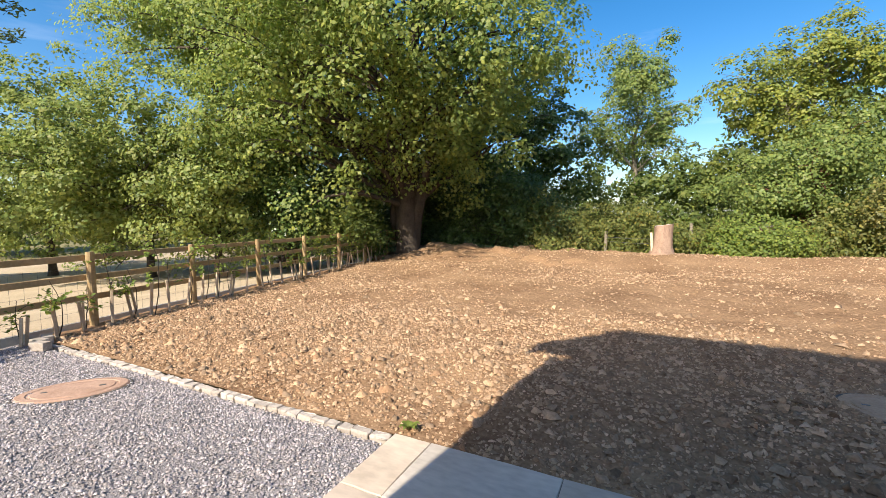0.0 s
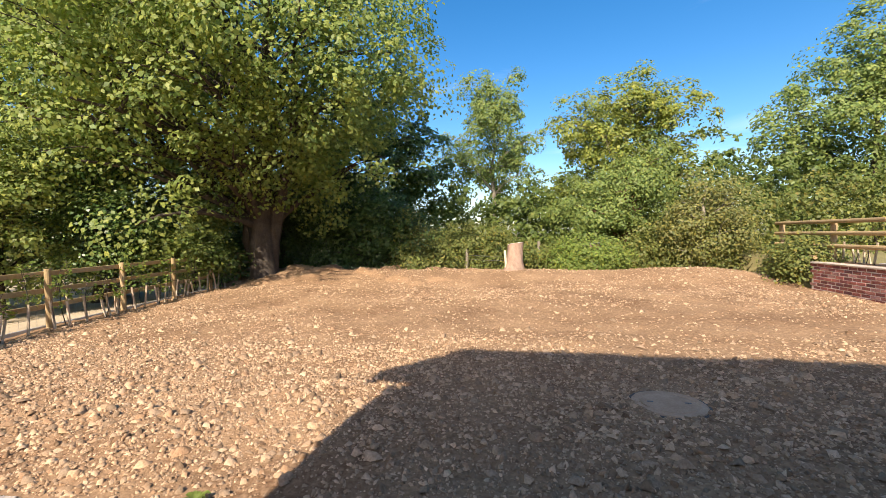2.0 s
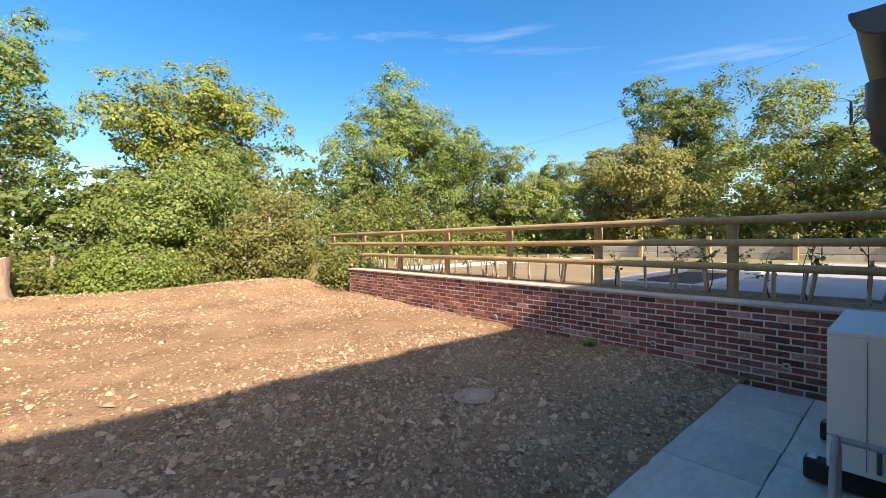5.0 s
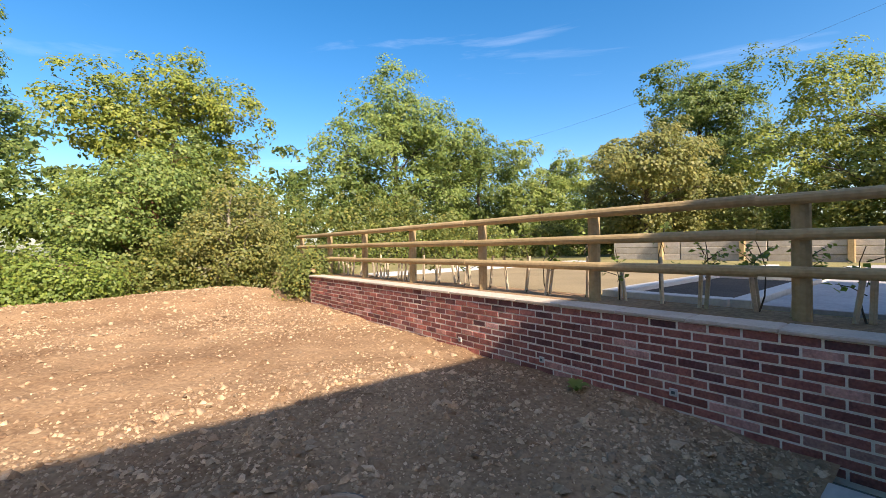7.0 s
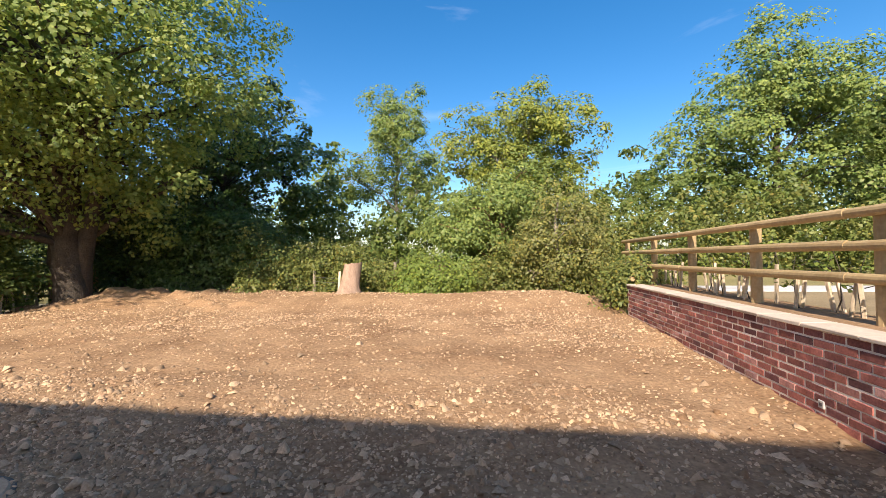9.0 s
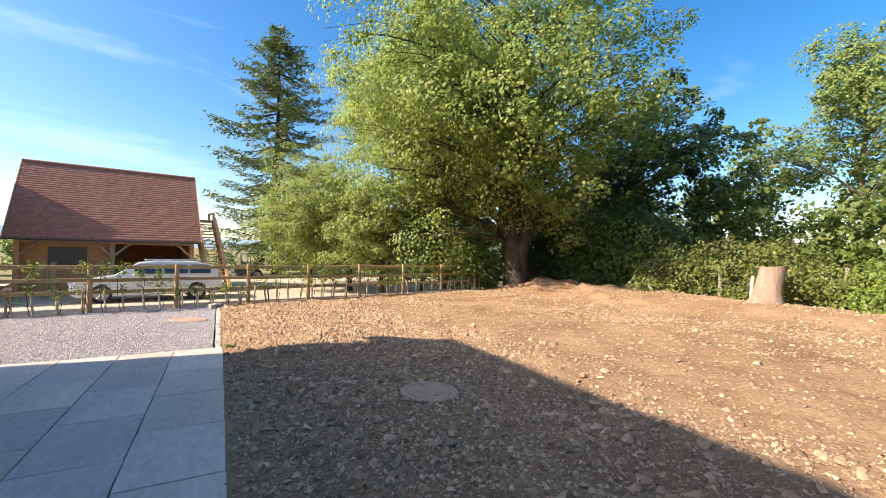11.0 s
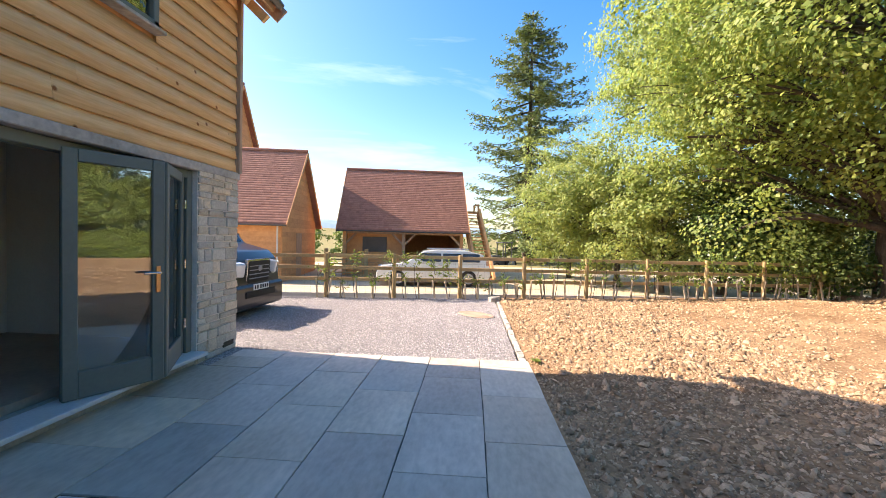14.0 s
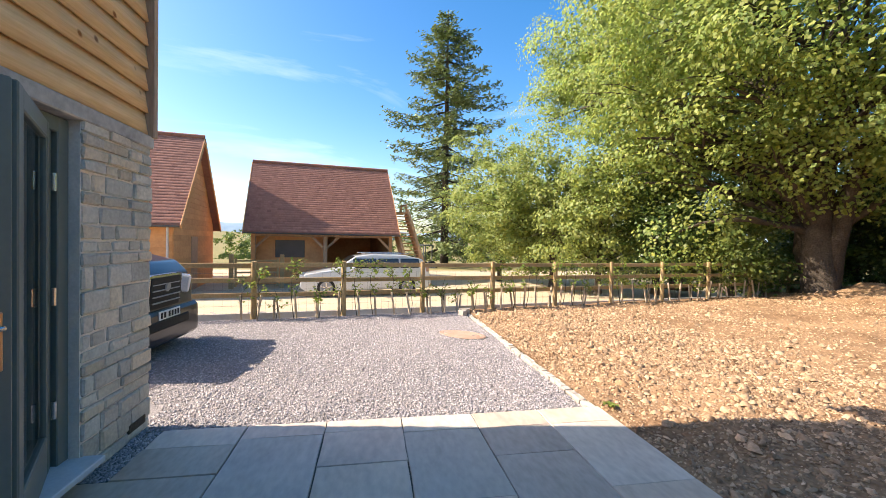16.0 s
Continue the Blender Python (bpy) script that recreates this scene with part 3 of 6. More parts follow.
def build_slabs():
    for y0, y1, xs in COURSES:
        for a, b in zip(xs, xs[1:]):
            if y0 == -2.44 and a > 2.9 and a < 3.8:
                continue
            g = 0.011
            me = slab_mesh(b - a - g, y0 - y1 - 0.004)
            m = pose((a + b) / 2, (y0 + y1) / 2, random.uniform(-0.0015, 0.0015), random.uniform(-0.12, 0.12), random.uniform(-0.1, 0.1), 0)
            piece("slab", me, m, paving)


# recessed cover in the patio
def recessed_cover():
    t = thing("recessed_drain_cover", (3.42, -2.745, 0), "recessed steel inspection cover filled with paving", "drain cover")
    for c, s in (((0, 0.27, -0.004), (0.86, 0.014, 0.012)), ((0, -0.27, -0.004), (0.86, 0.014, 0.012)), ((-0.423, 0, -0.004), (0.014, 0.52, 0.012)), ((0.423, 0, -0.004), (0.014, 0.52, 0.012))):
        part("frame", box(c, s, 0.003), M["sill_white"], t, "galvanised steel edge")
    part("slab_infill", box((0, 0, -0.012), (0.825, 0.515, 0.02), 0.003), M["paving"], t)


recessed_cover()


# kerb of small setts between gravel and soil
def build_kerb():
    kerb = thing("kerb", (0, -0.06, 0), "row of pale sandstone setts edging the gravel", "kerb", kind="structure")
    x = -0.01
    while x > fence_x(0) + 0.2:
        w = random.uniform(0.09, 0.17)
        bm = box((0, 0, -0.053), (w - 0.008, random.uniform(0.065, 0.09), 0.10), 0.012, seg=2)
        for v in bm.verts:
            v.co += Vector((random.uniform(-1, 1), random.uniform(-1, 1), random.uniform(-1, 1))) * 0.007
        ob = part("sett", bm, M["kerb"], kerb)
        ob.matrix_local = pose(x - w / 2, random.uniform(-0.008, 0.008), random.uniform(-0.004, 0.004), random.uniform(-1.5, 1.5), random.uniform(-1.5, 1.5), random.uniform(-2, 2))
        x -= w


build_kerb()


# ---- house ----
HX, HY = -0.12, -3.83                          # north-west corner
house = thing("house", (HX, HY, 0), "oak-clad house on a coursed grey stone base", "house")


def h_box(name, x0, x1, y0, y1, z0, z1, material, label="", bevel=0.0, parent=None):
    ob = part(name, box(((x0 + x1) / 2 - HX, (y0 + y1) / 2 - HY, (z0 + z1) / 2), (abs(x1 - x0), abs(y1 - y0), z1 - z0), bevel), material, parent or house, label)
    return ob


# wall cores: stone pier, wall over the opening, far pier, west, south and east walls
OPEN0, OPEN1, OPZ0, OPZ1 = 0.67, 3.75, 0.19, 2.18
h_box("wall", HX + 0.004, OPEN0, HY - 0.35, HY + 0.001, -0.1, 2.26, M["mortar"])
h_box("wall", HX + 0.03, 5.3, HY - 0.3, HY - 0.03, 2.26, 4.55, M["oak_far"])
h_box("wall", OPEN1, 5.3, HY - 0.35, HY - 0.03, -0.1, 2.26, M["mortar"])
h_box("wall", OPEN0, OPEN1, HY - 0.35, HY - 0.02, -0.1, 0.10, M["stone"])
h_box("wall", HX + 0.004, HX + 0.33, -11.6, HY - 0.35, -0.1, 4.55, M["mortar"])
h_box("wall", HX + 0.03, 12.0, -11.9, -11.6, -0.1, 4.55, M["mortar"])
h_box("wall", 11.7, 12.0, -11.6, -3.83, -0.1, 4.55, M["mortar"])
h_box("lintel", HX - 0.01, 4.2, HY - 0.1, HY + 0.03, 2.19, 2.285, M["lead"], "weathered grey lead-covered timber lintel", 0.008)
# room behind the opening
h_box("floor", 0.3, 6.0, -6.6, HY - 0.36, 0.05, 0.17, M["floor_wood"])
h_box("wall", 0.21, 0.3, -6.6, HY - 0.36, 0.17, 2.6, M["plaster"])
h_box("wall", 0.3, 6.0, -6.7, -6.6, 0.17, 2.6, M["plaster"])
h_box("wall", 6.0, 6.1, -6.6, HY - 0.36, 0.17, 2.6, M["plaster"])
h_box("ceiling", 0.21, 6.1, -6.7, HY - 0.36, 2.6, 2.7, M["plaster"])


def roof_slab(name, pts, thick, material, parent, label=""):
    """A sloping slab: four top corners, thickness downwards."""
    bm = bmesh.new()
    t = [bm.verts.new(p) for p in pts]
    b = [bm.verts.new(Vector(p) - Vector((0, 0, thick))) for p in pts]
    bm.faces.new(t)
    bm.faces.new(b[::-1])
    for i in range(4):
        bm.faces.new((t[i], b[i], b[(i + 1) % 4], t[(i + 1) % 4]))
    bmesh.ops.recalc_face_normals(bm, faces=bm.faces)
    return part(name, bm, material, parent, label)


def rel(p):
    return (p[0] - HX, p[1] - HY, p[2])


EAVE, RIDGE = (-3.36, 4.62), (-7.72, 8.85)
roof_slab("roof", [rel(p) for p in ((-0.36, EAVE[0], EAVE[1]), (12.2, EAVE[0], EAVE[1]), (12.2, RIDGE[0], RIDGE[1]), (-0.36, RIDGE[0], RIDGE[1]))], 0.14, M["tile"], house)
roof_slab("roof", [rel(p) for p in ((-0.36, -12.08, EAVE[1]), (-0.36, RIDGE[0], RIDGE[1]), (12.2, RIDGE[0], RIDGE[1]), (12.2, -12.08, EAVE[1]))], 0.14, M["tile"], house)
for gx0, gx1 in ((HX + 0.03, HX + 0.3), (11.7, 12.0)):
    bm = bmesh.new()
    tri = [rel((gx0, -3.86, 4.55)), rel((gx0, -11.6, 4.55)), rel((gx0, RIDGE[0], 8.7))]
    a = [bm.verts.new(p) for p in tri]
    b = [bm.verts.new(Vector(p) + Vector((gx1 - gx0, 0, 0))) for p in tri]
    bm.faces.new(a), bm.faces.new(b[::-1])
    for i in range(3):
        bm.faces.new((a[i], b[i], b[(i + 1) % 3], a[(i + 1) % 3]))
    bmesh.ops.recalc_face_normals(bm, faces=bm.faces)
    part("gable", bm, M["oak_far"], house)


for ya, za in ((EAVE[0], EAVE[1]), (-12.08, EAVE[1])):
    d = Vector((0, RIDGE[0] - ya, RIDGE[1] - za))
    c = Vector(rel((-0.345, (ya + RIDGE[0]) / 2, (za + RIDGE[1]) / 2 - 0.2)))
    part("barge_board", box((0, 0, 0), (0.03, d.length, 0.2), 0.004, Matrix.Translation(c) @ pose(0, 0, 0, math.degrees(math.atan2(d.z, d.y)))), M["oak_beam"], house, "weathered oak barge board")


def board_mesh(length, name="board", expo=0.175):
    """A feather-edged board along x, its lower edge thick and proud towards +y, with a slightly wavy edge."""
    n = max(2, int(length / 0.5))
    V, F = [], []
    ph = random.uniform(0, 6)
    for i in range(n + 1):
        x = length * i / n
        w = 0.006 * math.sin(x * 1.7 + ph) + random.uniform(-0.003, 0.003)
        V += [(x, 0.004, expo + 0.02), (x, 0.034, w), (x, 0.010, w), (x, -0.006, expo + 0.02)]
    for i in range(n):
        o = i * 4
        for k in range(4):
            F.append((o + k, o + 4 + k, o + 4 + (k + 1) % 4, o + (k + 1) % 4))
    me = npmesh(name, V, F, M["oak"])
    return me


WIN = (1.32, 2.42, 3.42, 4.40)


def build_boards():
    z, i = 2.285, 0
    while z < 4.5:
        spans = [(HX, 5.16)]
        if z + 0.175 > WIN[2] and z < WIN[3]:
            spans = [(HX, WIN[0] - 0.03), (WIN[1] + 0.03, 5.16)]
        for a, b in spans:
            if b - a > 3.6:
                c = a + random.uniform(1.6, b - a - 1.6)
                runs = [(a, c - 0.003), (c, b)]
            else:
                runs = [(a, b)]
            for p, q in runs:
                ob = piece("board", board_mesh(q - p), pose(p - HX, -0.028, z), house)
        z += 0.175
        i += 1


part("corner_post", box((-0.0, 0.012, 3.4), (0.06, 0.07, 2.25), 0.006), M["oak_beam"], house, "weathered corner post")


def window(parent, x0, x1, z0, z1, y, name="window"):
    w = new(name)
    w.parent = parent
    w.matrix_local = pose(x0 - HX, y - HY, z0)
    W, H = x1 - x0, z1 - z0
    for c, s in (((W / 2, 0, 0.035), (W, 0.08, 0.07)), ((W / 2, 0, H - 0.035), (W, 0.08, 0.07)), ((0.035, 0, H / 2), (0.07, 0.08, H)), ((W - 0.035, 0, H / 2), (0.07, 0.08, H)), ((W / 2, 0, H / 2), (0.05, 0.07, H))):
        part("window_frame", box(c, s, 0.006), M["green_paint"], w)
    part("pane", box((W / 2, -0.01, H / 2), (W - 0.12, 0.012, H - 0.12)), M["glass"], w)
    part("window_sill", box((W / 2, 0.03, -0.02), (W + 0.06, 0.13, 0.035), 0.006), M["lead"], w)
    return w


window(house, *WIN, HY + 0.02)
# added dark sheet in place of the unlit room behind the upper window
h_box("window_backing", WIN[0], WIN[1], HY - 0.31, HY - 0.31 + 0.005, WIN[2], WIN[3], M["dark_soil"])

# main eave: gutter, soffit, rafter feet
part("fascia", box((6.0 - HX, -3.42 - HY, 4.47), (12.4, 0.03, 0.12), 0.004), M["oak_beam"], house)
for i in range(16):
    part("rafter", box((0, 0, 0), (0.06, 0.5, 0.12), 0.004, pose(0.05 + i * 0.42, -3.62 - HY, 4.42, -44)), M["oak"], house)


def gutter_mesh(length, r=0.06, n=10, t=0.004):
    """Half-round gutter along x, open upwards."""
    V, F = [], []
    ring = [(math.cos(math.pi + math.pi * k / n), math.sin(math.pi + math.pi * k / n)) for k in range(n + 1)]
    ring = [(c * r, s * r) for c, s in ring] + [(c * (r - t), s * (r - t)) for c, s in ring[::-1]]
    for x in (0, length):
        V += [(x, c, s) for c, s in ring]
    m = len(ring)
    for k in range(m):
        F.append((k, (k + 1) % m, m + (k + 1) % m, m + k))
    return npmesh("gutter", V, F, M["gutter"], True)


piece("gutter", gutter_mesh(12.3), pose(-0.24 - HX, -3.34 - HY, 4.52), house)

# ---- garden wing ----
WX, WY = 5.15, -1.5
wing = thing("garden_wing", (WX, WY, 0), "single-storey oak-clad wing with oak corner posts", "house wing")


def w_box(name, x0, x1, y0, y1, z0, z1, material, label="", bevel=0.0):
    return part(name, box(((x0 + x1) / 2 - WX, (y0 + y1) / 2 - WY, (z0 + z1) / 2), (abs(x1 - x0), abs(y1 - y0), z1 - z0), bevel), material, wing, label)


w_box("wall", WX + 0.06, 8.7, WY - 0.3, WY - 0.03, -0.1, 2.3, M["oak_far"])
w_box("wall", WX + 0.03, WX + 0.3, -3.8, WY - 0.3, -0.1, 2.3, M["oak_far"])
w_box("corner_post", WX, WX + 0.055, WY - 0.09, WY + 0.035, 0.0, 2.25, M["oak_beam"], "weathered oak corner post", 0.008)
w_box("eaves_beam", WX - 0.02, 8.7, WY - 0.12, WY + 0.02, 2.1, 2.26, M["oak_beam"], "", 0.008)


def build_wing_boards():
    z = 0.05
    while z < 2.1:
        piece("board", board_mesh(3.55 - 0.06, expo=0.20), pose(0.06, -0.03, z), wing)
        ob = piece("board", board_mesh(2.2, expo=0.20), Matrix.Translation((0.028, -2.3, z)) @ pose(0, 0, 0, 0, 0, 90), wing)
        z += 0.20


roof_slab("roof", [(-0.03, 0.34, 2.222), (3.6, 0.34, 2.222), (3.6, -2.33, 4.42), (-0.03, -2.33, 4.42)], 0.035, M["slate"], wing)
for i in range(9):
    part("rafter", box((0, 0, 0), (0.07, 0.62, 0.13), 0.006, pose(0.06 + i * 0.42, 0.05, 2.29, -39.7)), M["oak"], wing)
bm = bmesh.new()
ring = [(0.072 * math.cos(math.pi + math.pi * k / 14), 0.072 * math.sin(math.pi + math.pi * k / 14)) for k in range(15)]
fa = [bm.verts.new((-0.104, 0.335 + c, 2.176 + s)) for c, s in ring]
fb = [bm.verts.new((-0.100, 0.335 + c, 2.176 + s)) for c, s in ring]
bm.faces.new(fa), bm.faces.new(fb[::-1])
for k in range(15):
    bm.faces.new((fa[k], fb[k], fb[(k + 1) % 15], fa[(k + 1) % 15]))
bmesh.ops.recalc_face_normals(bm, faces=bm.faces)
part("stop_end", bm, M["gutter"], wing)
V, F = tube([(-0.102, 0.335 + c * 1.03, 2.176 + s * 1.03) for c, s in ring], [0.006] * 15, 6)
npart("stop_rim", V, F, M["gutter"], wing, "", True)
part("verge_bracket", box((0.02, 0.2, 2.075), (0.16, 0.2, 0.09), 0.006), M["gutter"], wing)
piece("gutter", gutter_mesh(3.6, 0.072), pose(-0.10, 0.335, 2.176), wing)
V, F = tube([(0.36, 0.36, 2.09), (0.36, 0.36, 1.98), (0.365, 0.35, 1.90), (0.39, 0.30, 1.83), (0.44, 0.22, 1.79), (0.52, 0.12, 1.74), (0.56, 0.08, 1.66), (0.56, 0.075, 1.5), (0.56, 0.075, 0.03)],
            [0.045] * 9, 14)
npart("downpipe", V, F, M["gutter"], wing, "dark grey swan-neck downpipe", True)
for z in (1.45, 0.6):
    part("pipe_bracket", box((0.56, 0.055, z), (0.13, 0.11, 0.03), 0.004), M["gutter"], wing)


# folding doors
def door_leaf(a, b, name):
    a, b = Vector(a), Vector(b)
    d = b - a
    W, H = d.length, 1.985
    leaf = new(name)
    leaf.parent = doors
    leaf.matrix_local = Matrix.Translation(a) @ pose(0, 0, 0, 0, 0, math.degrees(math.atan2(d.y, d.x)))
    S = 0.10
    for c, s in (((S / 2, 0, H / 2), (S, 0.06, H)), ((W - S / 2, 0, H / 2), (S, 0.06, H)), ((W / 2, 0, H - S / 2), (W - 2 * S, 0.058, S)), ((W / 2, 0, 0.11), (W - 2 * S, 0.058, 0.22))):
        part("stile" if s[2] == H else "door_rail", box(c, s, 0.007), M["green_paint"], leaf)
    part("pane", box((W / 2, 0, H / 2 + 0.05), (W - 2 * S + 0.01, 0.02, H - S - 0.2)), M["glass"], leaf).visible_shadow = False
    return leaf, W, H


doors = thing("folding_doors", (0, 0, 0.15), "grey-green timber folding glazed doors standing part open", "door")
J, K, Lp = (0.785, -3.94, 0), (1.53, -3.557, 0), (2.16, -3.90, 0)
leaf1, w1, h1 = door_leaf(J, K, "door_leaf")
leaf2, w2, h2 = door_leaf(K, Lp, "door_leaf")
for zz in (0.35, 1.0, 1.65):
    part("hinge", cyl((0.06, 0.05, zz - 0.05), (0.06, 0.05, zz + 0.05), 0.012), M["chrome"], leaf1)
part("frame_jamb", box((OPEN0 + 0.045, -3.95, 1.01), (0.09, 0.13, 2.03), 0.006), M["green_paint"], doors)
part("frame_head", box(((OPEN0 + OPEN1) / 2, -3.95, 1.99), (OPEN1 - OPEN0, 0.128, 0.09), 0.006), M["green_paint"], doors)
part("frame_jamb", box((OPEN1 - 0.045, -3.95, 1.01), (0.09, 0.13, 2.03), 0.006), M["green_paint"], doors)
part("threshold", box(((OPEN0 + OPEN1) / 2, -3.85, -0.025), (OPEN1 - OPEN0 + 0.06, 0.3, 0.04), 0.006), M["sill_white"], doors, "pale aluminium threshold sill")


def lever(leaf, x, y):
    part("handle_plate", box((x, y, 0.92), (0.04, 0.012, 0.24), 0.005), M["brass"], leaf, "brushed copper-coloured handle plate")
    bm = cyl((x, y, 0.98), (x, y + math.copysign(0.05, y), 0.98), 0.01)
    cyl((x, y + math.copysign(0.05, y), 0.98), (x + 0.13, y + math.copysign(0.05, y), 0.98), 0.01, bm=bm)
    part("handle", bm, M["chrome"], leaf, "chrome lever handle")


lever(leaf2, 0.055, -0.036)
lever(leaf2, 0.055, 0.036)


# coursed stone of the pier and its return, block by block
def build_stones():
    z, row = 0.0, 0
    while z < 2.24:
        h = random.choice((0.08, 0.10, 0.12, 0.15))
        h = min(h, 2.25 - z)
        if h < 0.05:
            break
        for side in (0, 1):
            end = OPEN0 - HX - 0.0 if side == 0 else 2.2
            x = 0.0 if (row + side) % 2 else 0.10
            if side == 0 and not (row % 2):
                x = 0.0
            while x < end - 0.02:
                w = min(random.uniform(0.13, 0.38), end - x)
                if end - x - w < 0.08:
                    w = end - x
                d = random.uniform(-0.008, 0.012)
                bm = box((0, 0, 0), (w - 0.010, 0.09, h - 0.010), 0.010, seg=1)
                for v in bm.verts:
                    v.co += Vector((random.uniform(-1, 1), random.uniform(-1, 1) * 0.9, random.uniform(-1, 1))) * 0.005
                me = bpy.data.meshes.new("stone")
                bm.to_mesh(me)
                bm.free()
                me.materials.append(M["stone"])
                if side == 0:
                    m = pose(x + w / 2, -0.03 + d, z + h / 2)
                else:
                    m = pose(0.028 - d, -0.06 - x - w / 2, z + h / 2, 0, 0, 90)
                piece("stone", me, m, house)
                x += w
        z += h
        row += 1


part("air_brick", box((0.19, 0.012, 0.09), (0.22, 0.02, 0.065), 0.004), M["dark_soil"], house, "dark air vent at the wall's foot")

# ---- brick retaining wall ----
WALL_Y0, WALL_Y1 = -1.5, 9.02
brick_wall = thing("brick_wall", (WALLX, 0, 0), "red-brown brick retaining wall with pale coping", "wall", kind="structure")
part("wall_core", box((0.123, (WALL_Y0 + WALL_Y1) / 2, 0.3), (0.25, WALL_Y1 - WALL_Y0 - 0.02, 1.0)), M["mortar"], brick_wall)


def build_coping():
    y = WALL_Y0
    while y < WALL_Y1 - 0.05:
        w = min(0.6, WALL_Y1 + 0.03 - y)
        bm = box((0, 0, 0), (0.31, w - 0.006, 0.034), 0.007)
        for v in bm.verts:
            v.co += Vector((random.uniform(-1, 1), 0, random.uniform(-1, 1))) * 0.003
        part("coping_stone", bm, M["coping"], brick_wall).matrix_local = pose(0.13, y + w / 2, 0.816)
        y += w


build_coping()


def build_bricks():
    L, H, G = 0.211, 0.061, 0.014
    bm = box((0, 0, 0), (0.10, L, H), 0.004)
    me = bpy.data.meshes.new("brick")
    bm.to_mesh(me)
    bm.free()
    me.materials.append(M["brick"])
    V0 = np.array([v.co[:] for v in me.vertices])
    F0 = [tuple(p.vertices) for p in me.polygons]
    far = []
    for c in range(13):
        z = 0.795 - c * 0.075 - H / 2
        y = WALL_Y0 + (0.1125 if c % 2 else 0)
        while y < WALL_Y1 - 0.1:
            if soil_floor(WALLX, y) < z + 0.05:
                d = 0.047 - random.uniform(0.0, 0.006)
                p = Vector((d, y + L / 2, z + random.uniform(-0.002, 0.002)))
                if y < 3.9:
                    piece("brick", me, Matrix.Translation(p) @ pose(0, 0, 0, random.uniform(-0.4, 0.4), 0, random.uniform(-0.5, 0.5)), brick_wall)
                else:
                    far.append(p)
            y += L + G
    V = np.concatenate([V0 + np.array(p) for p in far])
    F = [tuple(i + k * len(V0) for i in f) for k in range(len(far)) for f in F0]
    m2 = bpy.data.meshes.new("far_bricks")
    m2.from_pydata([tuple(v) for v in V], [], F)
    m2.materials.append(M["brick_far"])
    ob = new("far_bricks", m2)
    ob.parent = brick_wall
    tagged(ob, kind="stuff")


for y in (-0.35, 1.0, 2.35, 3.7):
    vent = part("weep_vent", box((-0.006, y, 0.2), (0.02, 0.065, 0.065), 0.004), M["concrete"], brick_wall, "small grey plastic weep vent")
    # no opening is cut: a dark plate paints the shade inside the hole
    part("vent_hole", box((-0.017, y, 0.2), (0.004, 0.03, 0.025)), M["gutter"], vent)


def soil_floor(x, y):
    return float(soil_z(np.array(float(x) - 0.1), np.array(max(float(y), 0.0)))) - 0.05


# ---- round-rail fence on the terrace ----
RX = 9.62
rail_fence = thing("round_rail_fence", (RX, 0, 0.8), "round peeled-timber post and rail fence behind the wall", "fence")
ry = [11.2, 9.28, 7.48, 5.68, 3.88, 2.08, 0.28, -1.52, -3.3]
for y in ry:
    bm = cyl((0, y, -0.3), (0, y, 1.03), 0.065, n=12)
    part("post", bm, M["rail"], rail_fence, smooth=False)
for z in (0.985, 0.70, 0.40):
    a = 11.35
    while a > -3.4:
        b = max(a - 3.6, -3.5)
        part("rail", cyl((-0.075, a, z + random.uniform(-.008, .008)), (-0.075, b, z + random.uniform(-.008, .008)), 0.045, 0.05, n=12), M["rail"], rail_fence)
        a = b
for z in (0.15, -0.02, -0.2):
    part("rail", cyl((-0.5, 9.1, z - 0.02), (-0.1, 11.3, z), 0.045, n=10), M["rail"], rail_fence)


# ---- timber fence by the driveway ----
yard_fence = thing("timber_fence", FENCE0, "timber post and board fence by the driveway", "fence", rz=math.degrees(math.atan2(-FDIR.x, FDIR.y)))
for i in range(-1, 11):
    s = i * BAY
    bm = cyl((0, s, -0.25), (0, s, 1.07), 0.055, 0.05, n=12)
    part("post", bm, M["rail"], yard_fence)
    if i < 10:
        for z in (0.99, 0.70, 0.42):
            zz = z + random.uniform(-0.01, 0.01)
            part("fence_rail", box((-0.075, s + BAY / 2, zz), (0.035, BAY - 0.01, 0.085), 0.004), M["rail"], yard_fence)
wire = [([(-0.1, -1.6, z), (-0.1, 7.5, z), (-0.1, 16.4, z)], [0.0018] * 3, 4) for z in (0.08, 0.22, 0.36, 0.52, 0.68, 0.84)]
wire += [([(-0.1, y, 0.06), (-0.1, y, 0.45), (-0.1, y, 0.86)], [0.0014] * 3, 4) for y in np.arange(-1.6, 16.4, 0.15)]
V, F = tubes(wire)
npart("wire_netting", V, F, M["gutter"], yard_fence, "square-mesh galvanised stock wire")
part("gravel_board", box((-0.14, 7.5, 0.01), (0.04, 18.5, 0.12), 0.004), M["concrete"], yard_fence, "pale concrete gravel board")


